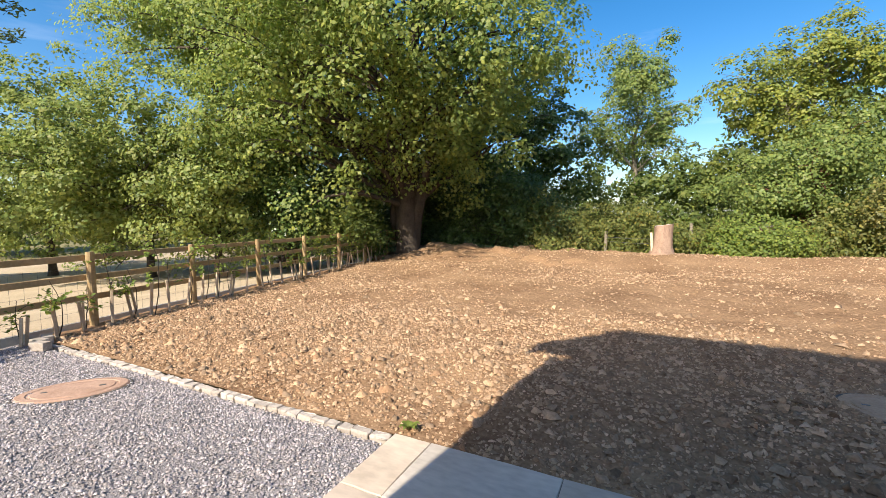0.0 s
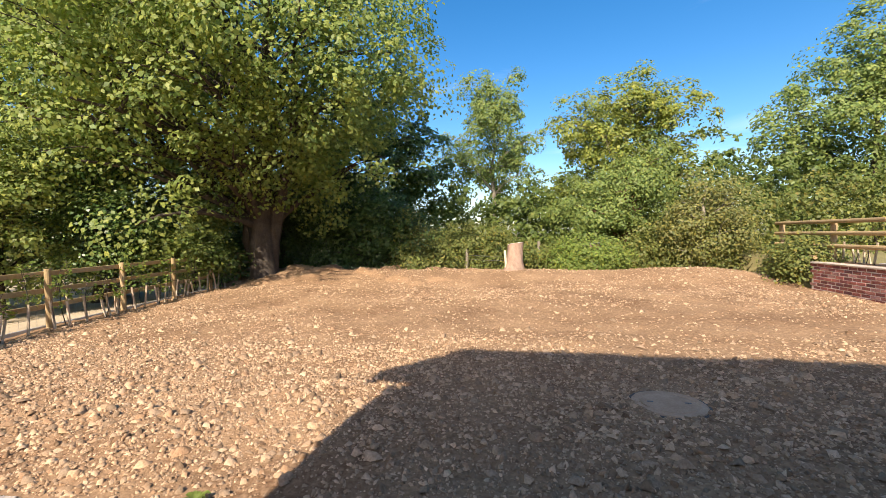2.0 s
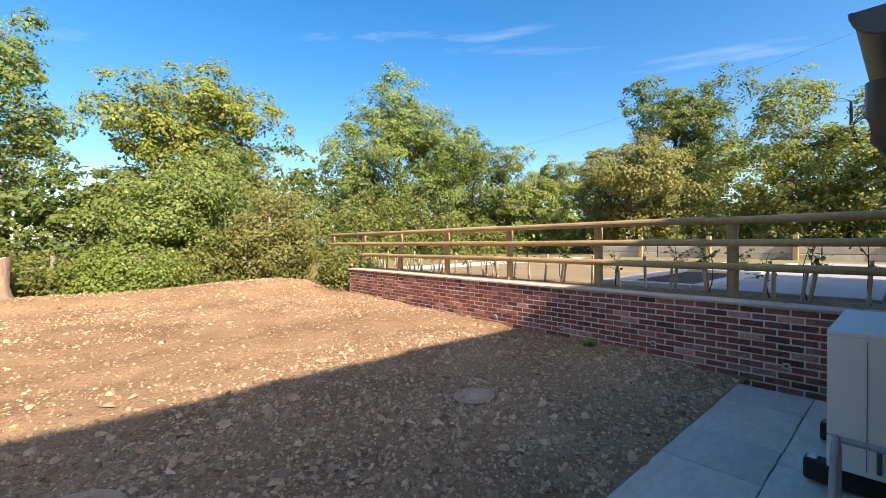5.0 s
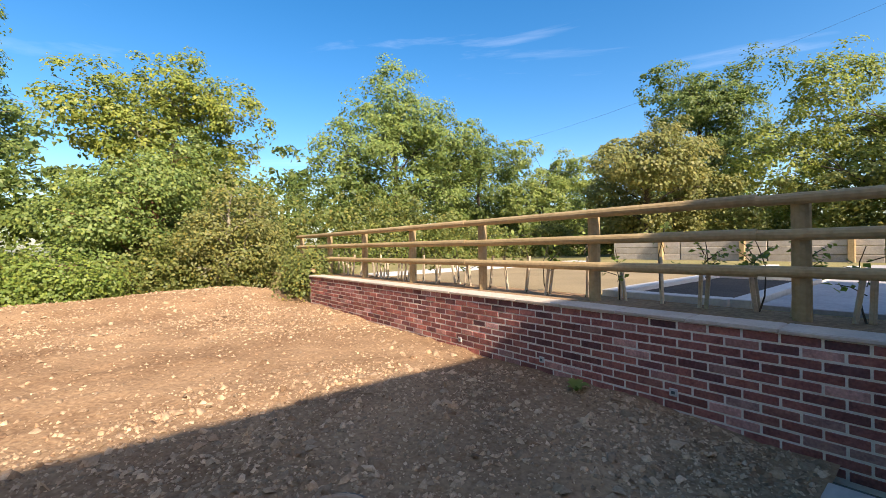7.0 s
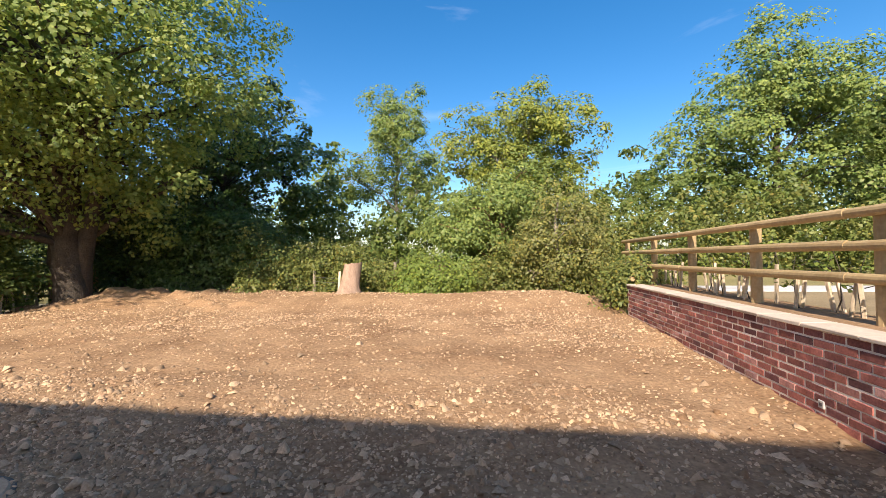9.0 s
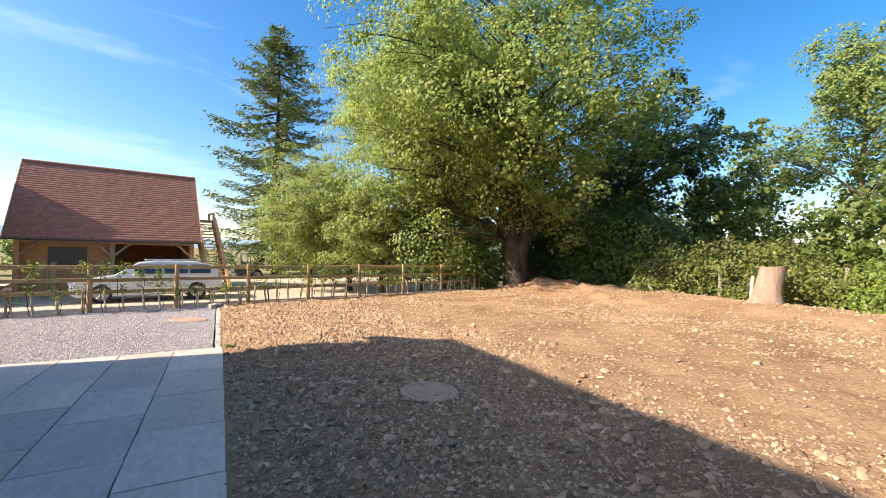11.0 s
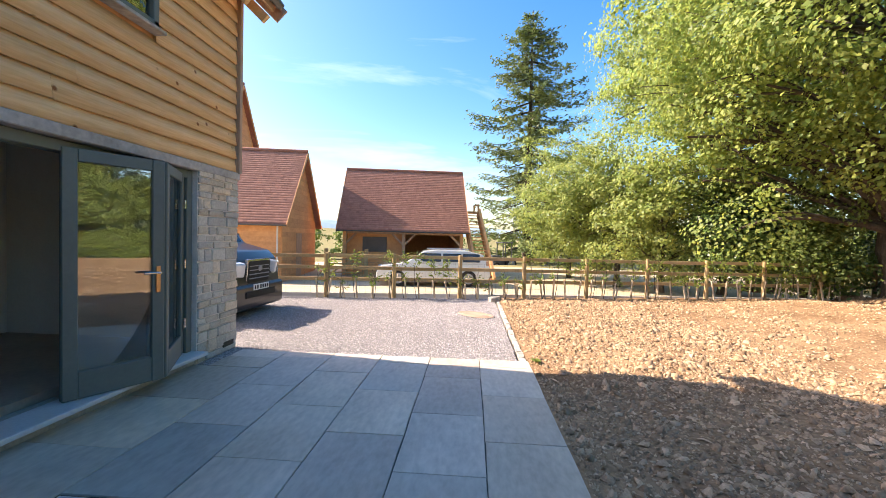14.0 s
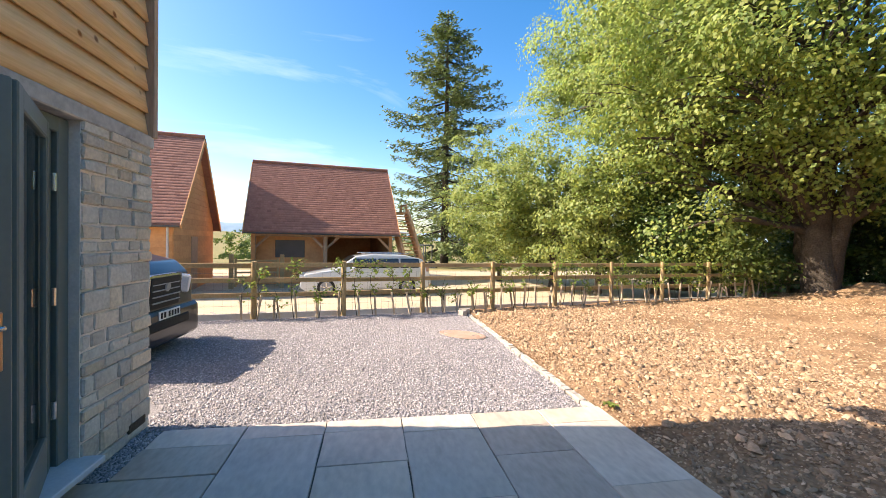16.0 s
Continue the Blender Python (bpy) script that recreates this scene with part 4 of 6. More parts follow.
# ---- yard buildings ----
def tiled_slope(name, length, rise, run, parent, m, rows=32):
    """A slope of plain tiles in overlapping courses, slightly uneven. Local: x along the eave, y up the slope inwards."""
    sl = math.hypot(rise, run)
    rs = np.random.RandomState(7)
    V, F = [], []
    nx = int(length / 0.165)
    for r in range(rows):
        t0, t1 = r / rows, min((r + 1.25) / rows, 1.0)
        for i in range(nx):
            x0 = (i + (0.5 if r % 2 else 0)) * length / nx
            x1 = min(x0 + length / nx * 0.97, length)
            if x0 >= length - 0.02:
                continue
            lift = 0.03 + rs.uniform(-0.005, 0.008)
            o = len(V)
            V += [(x0, run * t0, rise * t0 + lift), (x1, run * t0, rise * t0 + lift), (x1, run * t1, rise * t1 + 0.006), (x0, run * t1, rise * t1 + 0.006),
                  (x0, run * t0, rise * t0 + lift - 0.022), (x1, run * t0, rise * t0 + lift - 0.022)]
            F += [(o, o + 1, o + 2, o + 3), (o + 4, o + 5, o + 1, o)]
    ob = npart(name, V, F, M["tile"], parent)
    ob.matrix_local = m
    return ob


GROUND_Y = -0.46


def barn(name, label, corner, length, depth, eave, ridge, boards=True, front_open=False):
    """Local: x along the front from the corner, y into the building."""
    root = thing(name, corner, label, "barn", rz=math.degrees(math.atan2(FDIR.y, FDIR.x)))
    half = depth / 2
    t = 0.15
    if not front_open:
        part("wall", box((length / 2, t / 2, eave / 2), (length, t, eave)), M["oak_far"], root)
    part("wall", box((length / 2, depth - t / 2, eave / 2), (length, t, eave)), M["oak_far"], root)
    for x in (t / 2, length - t / 2):
        part("wall", box((x, half, eave / 2), (t, depth, eave)), M["oak_far"], root)
        bm = bmesh.new()
        tri = [(x - t / 2, 0, eave), (x - t / 2, depth, eave), (x - t / 2, half, ridge)]
        a = [bm.verts.new(p) for p in tri]
        b = [bm.verts.new(Vector(p) + Vector((t, 0, 0))) for p in tri]
        bm.faces.new(a), bm.faces.new(b[::-1])
        for i in range(3):
            bm.faces.new((a[i], b[i], b[(i + 1) % 3], a[(i + 1) % 3]))
        bmesh.ops.recalc_face_normals(bm, faces=bm.faces)
        part("gable", bm, M["oak_far"], root)
    if boards:
        z = 0.05
        while z < ridge - 0.35:
            y0 = 0 if z + 0.2 < eave else (z + 0.2 - eave) / (ridge - eave) * half
            w = depth - 2 * y0
            part("board", box((0, 0, 0), (0.022, w, 0.215), 0.0, Matrix.Translation((length + 0.014, half, z + 0.1)) @ pose(0, 0, 0, 0, -5, 0)), M["oak_far"], root)
            if z + 0.2 < eave:
                part("board", box((0, 0, 0), (length, 0.022, 0.215), 0.0, Matrix.Translation((length / 2, -0.014, z + 0.1)) @ pose(0, 0, 0, -5, 0, 0)), M["oak_far"], root)
            z += 0.2
    ov = 0.28
    slope = (ridge - eave) / half
    e2 = eave - ov * slope
    for sgn in (0, 1):
        y0, y1 = (-ov, half) if sgn == 0 else (depth + ov, half)
        roof_slab("roof", [(-ov, y0, e2 + 0.06), (length + ov, y0, e2 + 0.06), (length + ov, y1, ridge + 0.06), (-ov, y1, ridge + 0.06)], 0.1, M["tile"], root)
    tiled_slope("roof_tiles", length + 2 * ov, ridge - e2, half + ov, root, pose(-ov, -ov, e2 + 0.06))
    V, F = tube([(-ov, half, ridge + 0.09), (length + ov, half, ridge + 0.09)], [0.09, 0.09], 8)
    npart("ridge_tiles", V, F, M["tile"], root)
    for x in (-ov - 0.01, length + ov + 0.01):
        for y0, y1 in ((-ov, half), (depth + ov, half)):
            d = Vector((0, y1 - y0, ridge - e2))
            c = Vector((x, (y0 + y1) / 2, (e2 + ridge) / 2 - 0.02))
            part("barge_board", box((0, 0, 0), (0.03, d.length, 0.16), 0.0, Matrix.Translation(c) @ pose(0, 0, 0, math.degrees(math.atan2(d.z, d.y)))), M["oak_far"], root)
    piece("gutter", gutter_mesh(length + 2 * ov, 0.06), pose(-ov, -ov - 0.05, e2 + 0.02), root)
    return root, e2


garage, ge = barn("cart_shed", "oak-framed cart shed with a red clay tile roof", (-14.62, -6.98, GROUND_Y), 5.9, 5.8, 2.5, 5.55, False, True)
for x in (0.07, 2.95, 5.83):
    part("post", box((x, 0.1, 1.05), (0.17, 0.17, 2.1), 0.01), M["oak_beam"], garage)
part("beam", box((2.95, 0.1, 2.2), (5.9, 0.18, 0.24), 0.01), M["oak_beam"], garage)
for x, s in ((0.15, 1), (2.87, -1), (3.03, 1), (5.75, -1)):
    part("brace", box((0, 0, 0), (0.1, 0.1, 0.75), 0.006, pose(x + s * 0.24, 0.1, 1.85, 0, 45 * s, 0)), M["oak_beam"], garage, "curved oak brace")
part("partition", box((2.95, 2.8, 1.1), (0.1, 5.3, 2.2)), M["oak_far"], garage)
part("boarded_front", box((1.5, 0.55, 1.1), (2.85, 0.06, 2.2)), M["oak_far"], garage, "oak-boarded store front")
part("window", box((1.5, 0.50, 1.55), (1.2, 0.05, 0.75), 0.01), M["gutter"], garage, "dark store window")

barn2, be = barn("oak_barn", "oak-clad barn with a red clay tile roof", (-10.85 + 0.1534 * 3.6, -8.3 - 0.988 * 3.6, GROUND_Y), 3.6, 6.0, 2.6, 5.75)
part("window", box((1.5, -0.06, 1.5), (0.9, 0.06, 0.75), 0.01), M["glass"], barn2, "grey framed barn window")
part("window_frame", box((1.5, -0.04, 1.5), (1.02, 0.06, 0.87), 0.01), M["gutter"], barn2)
part("downpipe", cyl((3.48, -0.1, 0.05), (3.48, -0.1, 2.3), 0.035), M["sill_white"], barn2, "pale downpipe")
part("door", box((3.62, 2.6, 1.0), (0.06, 0.9, 2.0), 0.01), M["oak_beam"], barn2, "boarded oak door")
tall, te = barn("tall_barn", "taller oak barn range with a red tile roof", (-13.04 + 0.1534 * 8, -12.9 - 0.988 * 8, GROUND_Y), 8.0, 7.0, 5.5, 9.9)


# outside stair on the cart shed's gable
def stair():
    st = thing("outside_stair", (-14.45, -0.66, GROUND_Y), "oak outside stair up the cart shed's gable", "stairs", rz=math.degrees(math.atan2(FDIR.y, FDIR.x)) + 6)
    for s in (0.15, 0.95):
        p0, p1 = Vector((s, -0.4, 0)), Vector((s, 2.5, 3.4))
        d = p1 - p0
        part("string", box((0, 0, 0), (0.12, d.length, 0.48), 0.0, Matrix.Translation((p0 + p1) / 2) @ pose(0, 0, 0, math.degrees(math.atan2(d.z, d.y)))), M["oak_far"], st)
    for i in range(21):
        f = (i + 0.5) / 21
        part("tread", box((0.55, -0.4 + 2.9 * f, 3.4 * f), (0.8, 0.26, 0.04)), M["oak_far"], st)
    part("landing", box((0.55, 3.0, 3.37), (1.0, 1.0, 0.08)), M["oak_far"], st)
    for y in (2.55, 3.4):
        part("baluster", box((0.95, y, 3.55), (0.08, 0.08, 0.45)), M["oak_far"], st)
    part("hand_rail", box((0.95, 3.0, 3.77), (0.08, 1.0, 0.07)), M["oak_far"], st)


stair()

# ---- trees ----
rs = np.random.RandomState(101)
bl = blobs_round(rs, 14, (-1.6, -0.3, 8.2), (6.6, 6.0, 6.6), 2.2) + [(-1, -5.0, 4.4, 1.8, 1.3, 1.2), (1.6, -4.6, 4.9, 1.7, 1.3, 1.2), (2.7, -2.5, 5.2, 1.6, 1.5, 1.3), (-4.2, -4.4, 4.3, 1.9, 1.4, 1.3),
                                                                (3.2, -1, 8, 1.7, 1.8, 1.7), (3.0, 0.5, 3.8, 1.3, 1.3, 1.1), (0.3, -4.7, 7.4, 2.0, 1.5, 1.7), (-3, -4.6, 7.2, 2.0, 1.5, 1.7), (0.6, -3.8, 10.2, 2.1, 1.7, 1.8), (3.0, -1, 10.6, 1.7, 1.7, 1.9), (-5.5, -3.8, 7.5, 2.0, 1.6, 1.8), (-7.2, -3.0, 8.6, 1.9, 1.6, 1.6), (-8.4, -2.4, 10.2, 1.9, 1.6, 1.6), (-6.0, -3.2, 11.2, 2.0, 1.7, 1.6), (-9.0, -2.0, 7.6, 1.6, 1.4, 1.3), (-8.6, -4.4, 7.0, 1.6, 1.4, 1.3), (-9.6, -4.0, 8.5, 1.6, 1.4, 1.4), (-8.0, -4.2, 9.6, 1.6, 1.4, 1.4)]
low = []
for a in np.arange(-3.4, 0.9, 0.36):
    r = rs.uniform(1.5, 3.0)
    low.append((r * math.cos(a), r * math.sin(a), rs.uniform(3.0, 4.9), rs.uniform(1.0, 1.4), rs.uniform(1.0, 1.4), rs.uniform(0.8, 1.1)))
for a in np.arange(-3.3, -1.9, 0.30):
    r = rs.uniform(2.8, 4.8)
    low.append((r * math.cos(a), r * math.sin(a), rs.uniform(3.3, 4.4), rs.uniform(1.0, 1.5), rs.uniform(1.0, 1.5), rs.uniform(0.7, 1.0)))
for a in np.arange(-3.2, 0.9, 0.36):
    r = rs.uniform(4.0, 5.8)
    low.append((r * math.cos(a) - 0.6, r * math.sin(a), rs.uniform(4.9, 6.4), rs.uniform(1.3, 1.8), rs.uniform(1.2, 1.6), rs.uniform(0.8, 1.2)))
for a in np.arange(-2.6, 0.7, 0.33):
    r = rs.uniform(3.2, 5.0)
    low.append((r * math.cos(a) - 0.3, r * math.sin(a), rs.uniform(6.8, 9.6), rs.uniform(1.3, 1.8), rs.uniform(1.2, 1.6), rs.uniform(1.0, 1.4)))
for a in np.arange(-2.4, 0.6, 0.5):
    r = rs.uniform(2.6, 4.0)
    low.append((r * math.cos(a), r * math.sin(a), rs.uniform(9.8, 12.6), rs.uniform(1.3, 1.9), rs.uniform(1.2, 1.6), rs.uniform(1.0, 1.5)))
tree("sycamore_tree", "large spreading sycamore with yellowing green leaves", (-6.0, 10.2, 0.1), (0.4, 0, 9.5), bl + low, 118000, 0.126, M["leaf_syc"], M["bark"], 201, 0.42, 2, 0.78, 120, 0.5,
     stems=(((-0.1, -0.1, 1.3), (-2.0, -1.8, 4.2), 0.17, 0.1), ((0.1, 0.2, 0.3), (1.6, 1.0, 6.0), 0.26, 0.12), ((-0.2, 0.3, 0.2), (-1.6, 1.6, 6.5), 0.28, 0.12), ((-2.0, -1.8, 4.2), (-3.4, -3.0, 7.0), 0.1, 0.04)))
tree("leaning_tree", "dark leaning trunk with a sparse green crown", (-11.3, 10.2, -0.1), (-1.0, -0.6, 7.5),
     blobs_round(rs, 16, (-1.0, -0.8, 9.0), (5.0, 3.6, 5.0), 1.95), 46000, 0.14, M["leaf_syc"], M["bark_red"], 202, 0.42, 2, 0.8, 110,
     stems=(((0.1, 0, 0.4), (1.2, -0.8, 4.5), 0.2, 0.08), ((0.0, 0, 3.0), (-2.6, -2.0, 8.0), 0.16, 0.05)))
tree("hazel_bush", "bright pale green hazel bush over the fence", (-13.2, 5.6, -0.3), (0, 0, 4.6),
     blobs_round(rs, 18, (0, -0.4, 3.3), (2.8, 3.4, 3.0), 1.4), 36000, 0.115, M["leaf_pale"], M["bark"], 203, 0.12, category="bush")
tree("hazel_bush", "bright pale green hazel bush over the fence", (-16.8, 4.4, -0.4), (0, 0, 4.8),
     blobs_round(rs, 16, (0, -0.2, 3.5), (2.8, 2.6, 3.2), 1.4), 26000, 0.13, M["leaf_pale"], M["bark"], 204, 0.12, category="bush")
tree("hazel_bush", "bright pale green hazel bush over the fence", (-10.9, 6.4, -0.2), (0, 0, 3.8),
     blobs_round(rs, 14, (0, -0.2, 2.8), (2.2, 2.2, 2.7), 1.2), 26000, 0.11, M["leaf_pale"], M["bark"], 216, 0.12, category="bush")
tree("holly_bush", "dark glossy evergreen bush under the trees", (-9.8, 8.0, -0.1), (0, 0, 3.2),
     blobs_round(rs, 12, (0, 0, 2.3), (2.4, 2.0, 2.3), 1.2), 30000, 0.10, M["leaf_dark"], M["bark"], 205, 0.12, category="bush")
tree("holly_bush", "dark evergreen bush beside the sycamore trunk", (-7.6, 9.0, 0.0), (0, 0, 2.2),
     blobs_round(rs, 8, (0, 0, 1.4), (1.4, 1.0, 1.3), 0.8), 15000, 0.10, M["leaf_mid"], M["bark"], 221, 0.1, category="bush")
tree("laurel_bush", "dark laurel scrub under the canopy", (-3.6, 13.0, 0.2), (0, 0, 2.6),
     blobs_round(rs, 10, (0, 0, 1.8), (2.2, 1.3, 1.8), 0.95), 18000, 0.10, M["leaf_dark"], M["bark"], 222, 0.1, category="bush")
tree("laurel_bush", "dark laurel scrub under the canopy", (-6.8, 12.6, 0.1), (0, 0, 2.6),
     blobs_round(rs, 10, (0, 0, 1.8), (2.0, 1.3, 1.9), 0.95), 16000, 0.10, M["leaf_dark"], M["bark"], 223, 0.1, category="bush")
tree("backing_tree", "tall green tree behind the sycamore", (-14.5, 14.5, -0.2), (0, 0, 11),
     blobs_round(rs, 24, (0, 0, 10), (5.8, 5, 6.5), 2.3), 24000, 0.21, M["leaf_syc"], M["bark"], 206, 0.35, 3, 0.9, 100)
tree("backing_tree", "tall dark tree behind the sycamore", (-5.2, 16.5, 0.2), (0, 0, 7),
     blobs_round(rs, 18, (0, 0, 4.8), (3.4, 3, 4.2), 1.7), 24000, 0.18, M["leaf_dark"], M["bark"], 207, 0.25)
tree("ash_tree", "slender ash with thin pale trunk", (0.9, 20.6, 0.2), (0.2, 0, 8.2),
     blobs_round(rs, 17, (0.1, 0, 6.3), (2.7, 2.2, 3.4), 0.95), 22000, 0.125, M["leaf_ash"], M["bark_pale"], 208, 0.16, 4, 0.5, 60)
tree("field_maple", "field maple turning yellow at the top", (7.2, 18.6, 0.3), (0.6, 0, 7.6),
     blobs_round(rs, 16, (0.4, 0, 4.6), (3.5, 2.8, 3.2), 1.4) + [(0.9, 0, 7.6, 0.7, 0.7, 1.5), (-0.7, 0, 7.3, 0.6, 0.6, 1.3), (2.5, 0, 7.0, 0.5, 0.5, 1.3), (1.7, 0, 7.2, 0.6, 0.6, 1.2), (0.1, 0, 7.4, 0.6, 0.6, 1.1), (-1.8, 0, 6.4, 0.7, 0.6, 0.9)], 40000, 0.135, M["leaf_yel"], M["bark_pale"], 209, 0.16)
tree("tall_ash", "tall pointed ash above the hedge", (18.2, 19.6, 0.8), (0, 0, 10),
     blobs_round(rs, 16, (0, 0, 5.0), (4.4, 3, 4.0), 1.6) + [(0, 0, 9.6, 1.5, 1.4, 1.8), (-0.6, 0, 8.2, 1.9, 1.8, 1.6), (1.3, 0, 7.6, 1.8, 1.6, 1.5)], 40000, 0.15, M["leaf_ash"], M["bark"], 210, 0.2, 3, 0.7, 80)
tree("round_maple", "rounded yellow-green maple in the hedge", (24.8, 19.5, 0.8), (0, 0, 6), blobs_round(rs, 12, (0, 0, 4.6), (4.0, 3.0, 3.2), 1.7), 30000, 0.16, M["leaf_mid"], M["bark"], 211, 0.2, 3, 0.7, 80)
tree("pale_maple", "pale yellow-green rounded tree in the far hedge", (25.5, 14.8, 0.8), (0, 0, 4.6), blobs_round(rs, 9, (0, 0, 3.3), (2.8, 2.4, 2.8), 1.3), 20000, 0.15, M["leaf_pale"], M["bark"], 224, 0.15)
tree("chestnut_tree", "bronzed round-headed chestnut beyond the terrace", (22.8, 7.6, 0.8), (0, 0, 5), blobs_round(rs, 12, (0, 0, 3.0), (2.6, 2.6, 2.4), 1.15), 30000, 0.13, M["leaf_brown"], M["bark"], 212, 0.2)
tree("oak_tree", "tall dark green tree beyond the hedge", (31, 8.2, 0.8), (0, 0, 9), blobs_round(rs, 14, (0, 0, 6.9), (3.3, 3.5, 3.9), 1.8), 36000, 0.145, M["leaf_mid"], M["bark"], 213, 0.25)
tree("young_maple", "yellow-green maple beside the terrace", (28, 0.5, 0.8), (0, 0, 6.5), blobs_round(rs, 12, (0, 0, 4.7), (4.4, 4.4, 3.2), 1.5), 38000, 0.13, M["leaf_yel"], M["bark"], 214, 0.2, 3, 0.7, 80)
tree("young_maple", "yellow-green maple beside the terrace", (30, -7, 0.8), (0, 0, 6.5), blobs_round(rs, 12, (0, 0, 4.4), (4.2, 4.0, 3.2), 1.5), 18000, 0.18, M["leaf_yel"], M["bark"], 215, 0.2)


def conifer(base, height, seed):
    rs = np.random.RandomState(seed)
    root = thing("fir_tree", base, "tall dark layered fir beyond the yard", "tree")
    segs = [([(0, 0, -0.2), (0, 0, height * 0.5), (0, 0, height)], [0.4, 0.22, 0.03], 8)]
    C, N = [], []
    z = 2.0
    while z < height - 0.2:
        f = 1 - z / height
        R = 0.35 + 5.6 * (1 - math.exp(-4.2 * f)) / 0.985
        for k in range(7):
            a = rs.uniform(0, 6.283)
            r = R * rs.uniform(0.55, 1.15)
            tip = np.array((math.cos(a) * r, math.sin(a) * r, z - 0.1 * r + rs.normal(0, 0.15)))
            mid = np.array((tip[0] * 0.55, tip[1] * 0.55, z - 0.16 * r))
            segs.append(([(0, 0, z), tuple(mid), tuple(tip)], [0.06, 0.035, 0.01], 4))
            m = int(30 * r) + 8
            t = rs.uniform(0.18, 1.04, m)
            p = np.stack([tip[0] * t, tip[1] * t, z - 0.16 * r * np.sin(np.clip(t, 0, 1) * 2.2) / 0.9 + 0.08 * r * t ** 3], 1)
            w = 0.1 + 0.34 * np.sin(np.clip(t, 0, 1) * 2.6)
            p[:, :2] += rs.normal(0, 1, (m, 2)) * w[:, None] * 0.8
            p[:, 2] -= np.abs(rs.normal(0, 0.22, m))
            C.append(p)
            N.append(np.tile((0.0, -0.3, 1.0), (m, 1)))
        z += rs.uniform(0.55, 0.85)
    V, F = tubes(segs)
    npart("trunk", V, F, M["bark"], root, "", True)
    C, N = np.concatenate(C), np.concatenate(N)
    ob = new("crown", leaves_mesh("crown", C, N, np.full(len(C), 0.44), M["leaf_conifer"], seed, 0.4, True))
    ob.parent = root


conifer((-32, 4.2, -0.9), 22.5, 301)


# ---- hedges ----
def hedge(name, label, path, height, width, n, leaf, material, seed, rough=0.35):
    spread = max(0.28, 1.4 * leaf)
    rs = np.random.RandomState(seed)
    P = np.array(path, float)
    seg = np.linalg.norm(P[1:] - P[:-1], axis=1)
    cum = np.concatenate([[0], np.cumsum(seg)])
    k = n // 40
    s = rs.uniform(0, cum[-1], k)
    i = np.clip(np.searchsorted(cum, s) - 1, 0, len(seg) - 1)
    f = (s - cum[i]) / seg[i]
    c = P[i] + (P[i + 1] - P[i]) * f[:, None]
    d = (P[i + 1] - P[i]) / seg[i][:, None]
    nrm = np.stack([d[:, 1], -d[:, 0]], 1)
    ht = height * (1 + rough * vnoise(s * 0.5, s * 0 + seed, seed) + 0.4 * rough * vnoise(s * 1.7, s * 0, seed + 1))
    a = rs.uniform(-0.15, math.pi + 0.15, k)
    r = rs.uniform(0.6, 1.05, k)
    off = np.cos(a) * r * width / 2 * (1 + 0.3 * vnoise(s * 0.9, s * 0 + 5, seed + 2))
    z = np.where(rs.uniform(0, 1, k) < 0.5, rs.uniform(0.05, 1, k) * ht, np.sin(np.clip(a, 0, math.pi)) * r * ht)
    z = np.clip(z, 0.05, None)
    cc = np.stack([c[:, 0] + nrm[:, 0] * off, c[:, 1] + nrm[:, 1] * off, z + P[i, 2] if P.shape[1] > 2 else z], 1)
    m = rs.poisson(40, k)
    idx = np.repeat(np.arange(k), m)
    e = rs.normal(0, 1, (len(idx), 3)) + np.array((0, -0.3, 0.6))
    e /= np.linalg.norm(e, axis=1)[:, None]
    rad = spread * 1.5 * rs.uniform(0.6, 1.4, k)[idx] * rs.uniform(0.1, 1, len(idx)) ** 0.5
    C = cc[idx] + e * rad[:, None] * np.array((1, 1, 0.75))
    N = np.stack([nrm[idx, 0] * np.cos(a[idx]), nrm[idx, 1] * np.cos(a[idx]), np.sin(a[idx]) + 0.1], 1) * 0.5 + e * 0.8
    ob = new(name, leaves_mesh(name, C, N, np.full(len(C), leaf), material, seed, 0.72, leaf > 0.13))
    return tagged(ob, label, "hedge", kind="stuff")


def lift(ob, z):
    ob.location.z = z


lift(hedge("boundary_hedge", "overgrown mixed bramble and hawthorn hedge", [(-2, 13.2), (2, 13.4), (6, 13.2), (9.5, 13.0)], 1.75, 2.2, 44000, 0.088, M["leaf_hedge"], 401, 0.55), 0.2)
lift(hedge("bramble_bank", "dark low scrub under the sycamore", [(-9, 13.2), (-4.5, 13.0), (-1, 13.2)], 1.5, 2.2, 22000, 0.09, M["leaf_dark"], 402, 0.5), 0.2)
lift(hedge("field_hedge", "tall mixed hedge beyond the terrace", [(9, 14.0), (14, 15.5), (20, 15.0), (25, 12), (29, 6)], 2.4, 2.6, 34000, 0.125, M["leaf_hedge"], 404, 0.5), 0.7)
lift(hedge("back_hedge", "dense hedge behind the boundary", [(-18, 20), (-8, 18.5), (0, 17.5), (8, 17.0), (14, 18.5), (22, 19), (30, 14), (34, 4), (36, -12)], 4.0, 3.4, 125000, 0.19, M["leaf_mid"], 405, 0.4), 0.2)
lift(hedge("east_hedge", "mixed shrubs beyond the terrace", [(26, 9), (27, 2), (28, -8)], 3.2, 2.8, 36000, 0.15, M["leaf_hedge"], 406, 0.5), 0.7)
lift(hedge("far_woods", "distant trees in the valley", [(-70, -60), (-80, -20), (-78, 20), (-60, 60), (-20, 75), (30, 70)], 6.0, 9, 30000, 0.65, M["leaf_mid"], 407), -4.2)
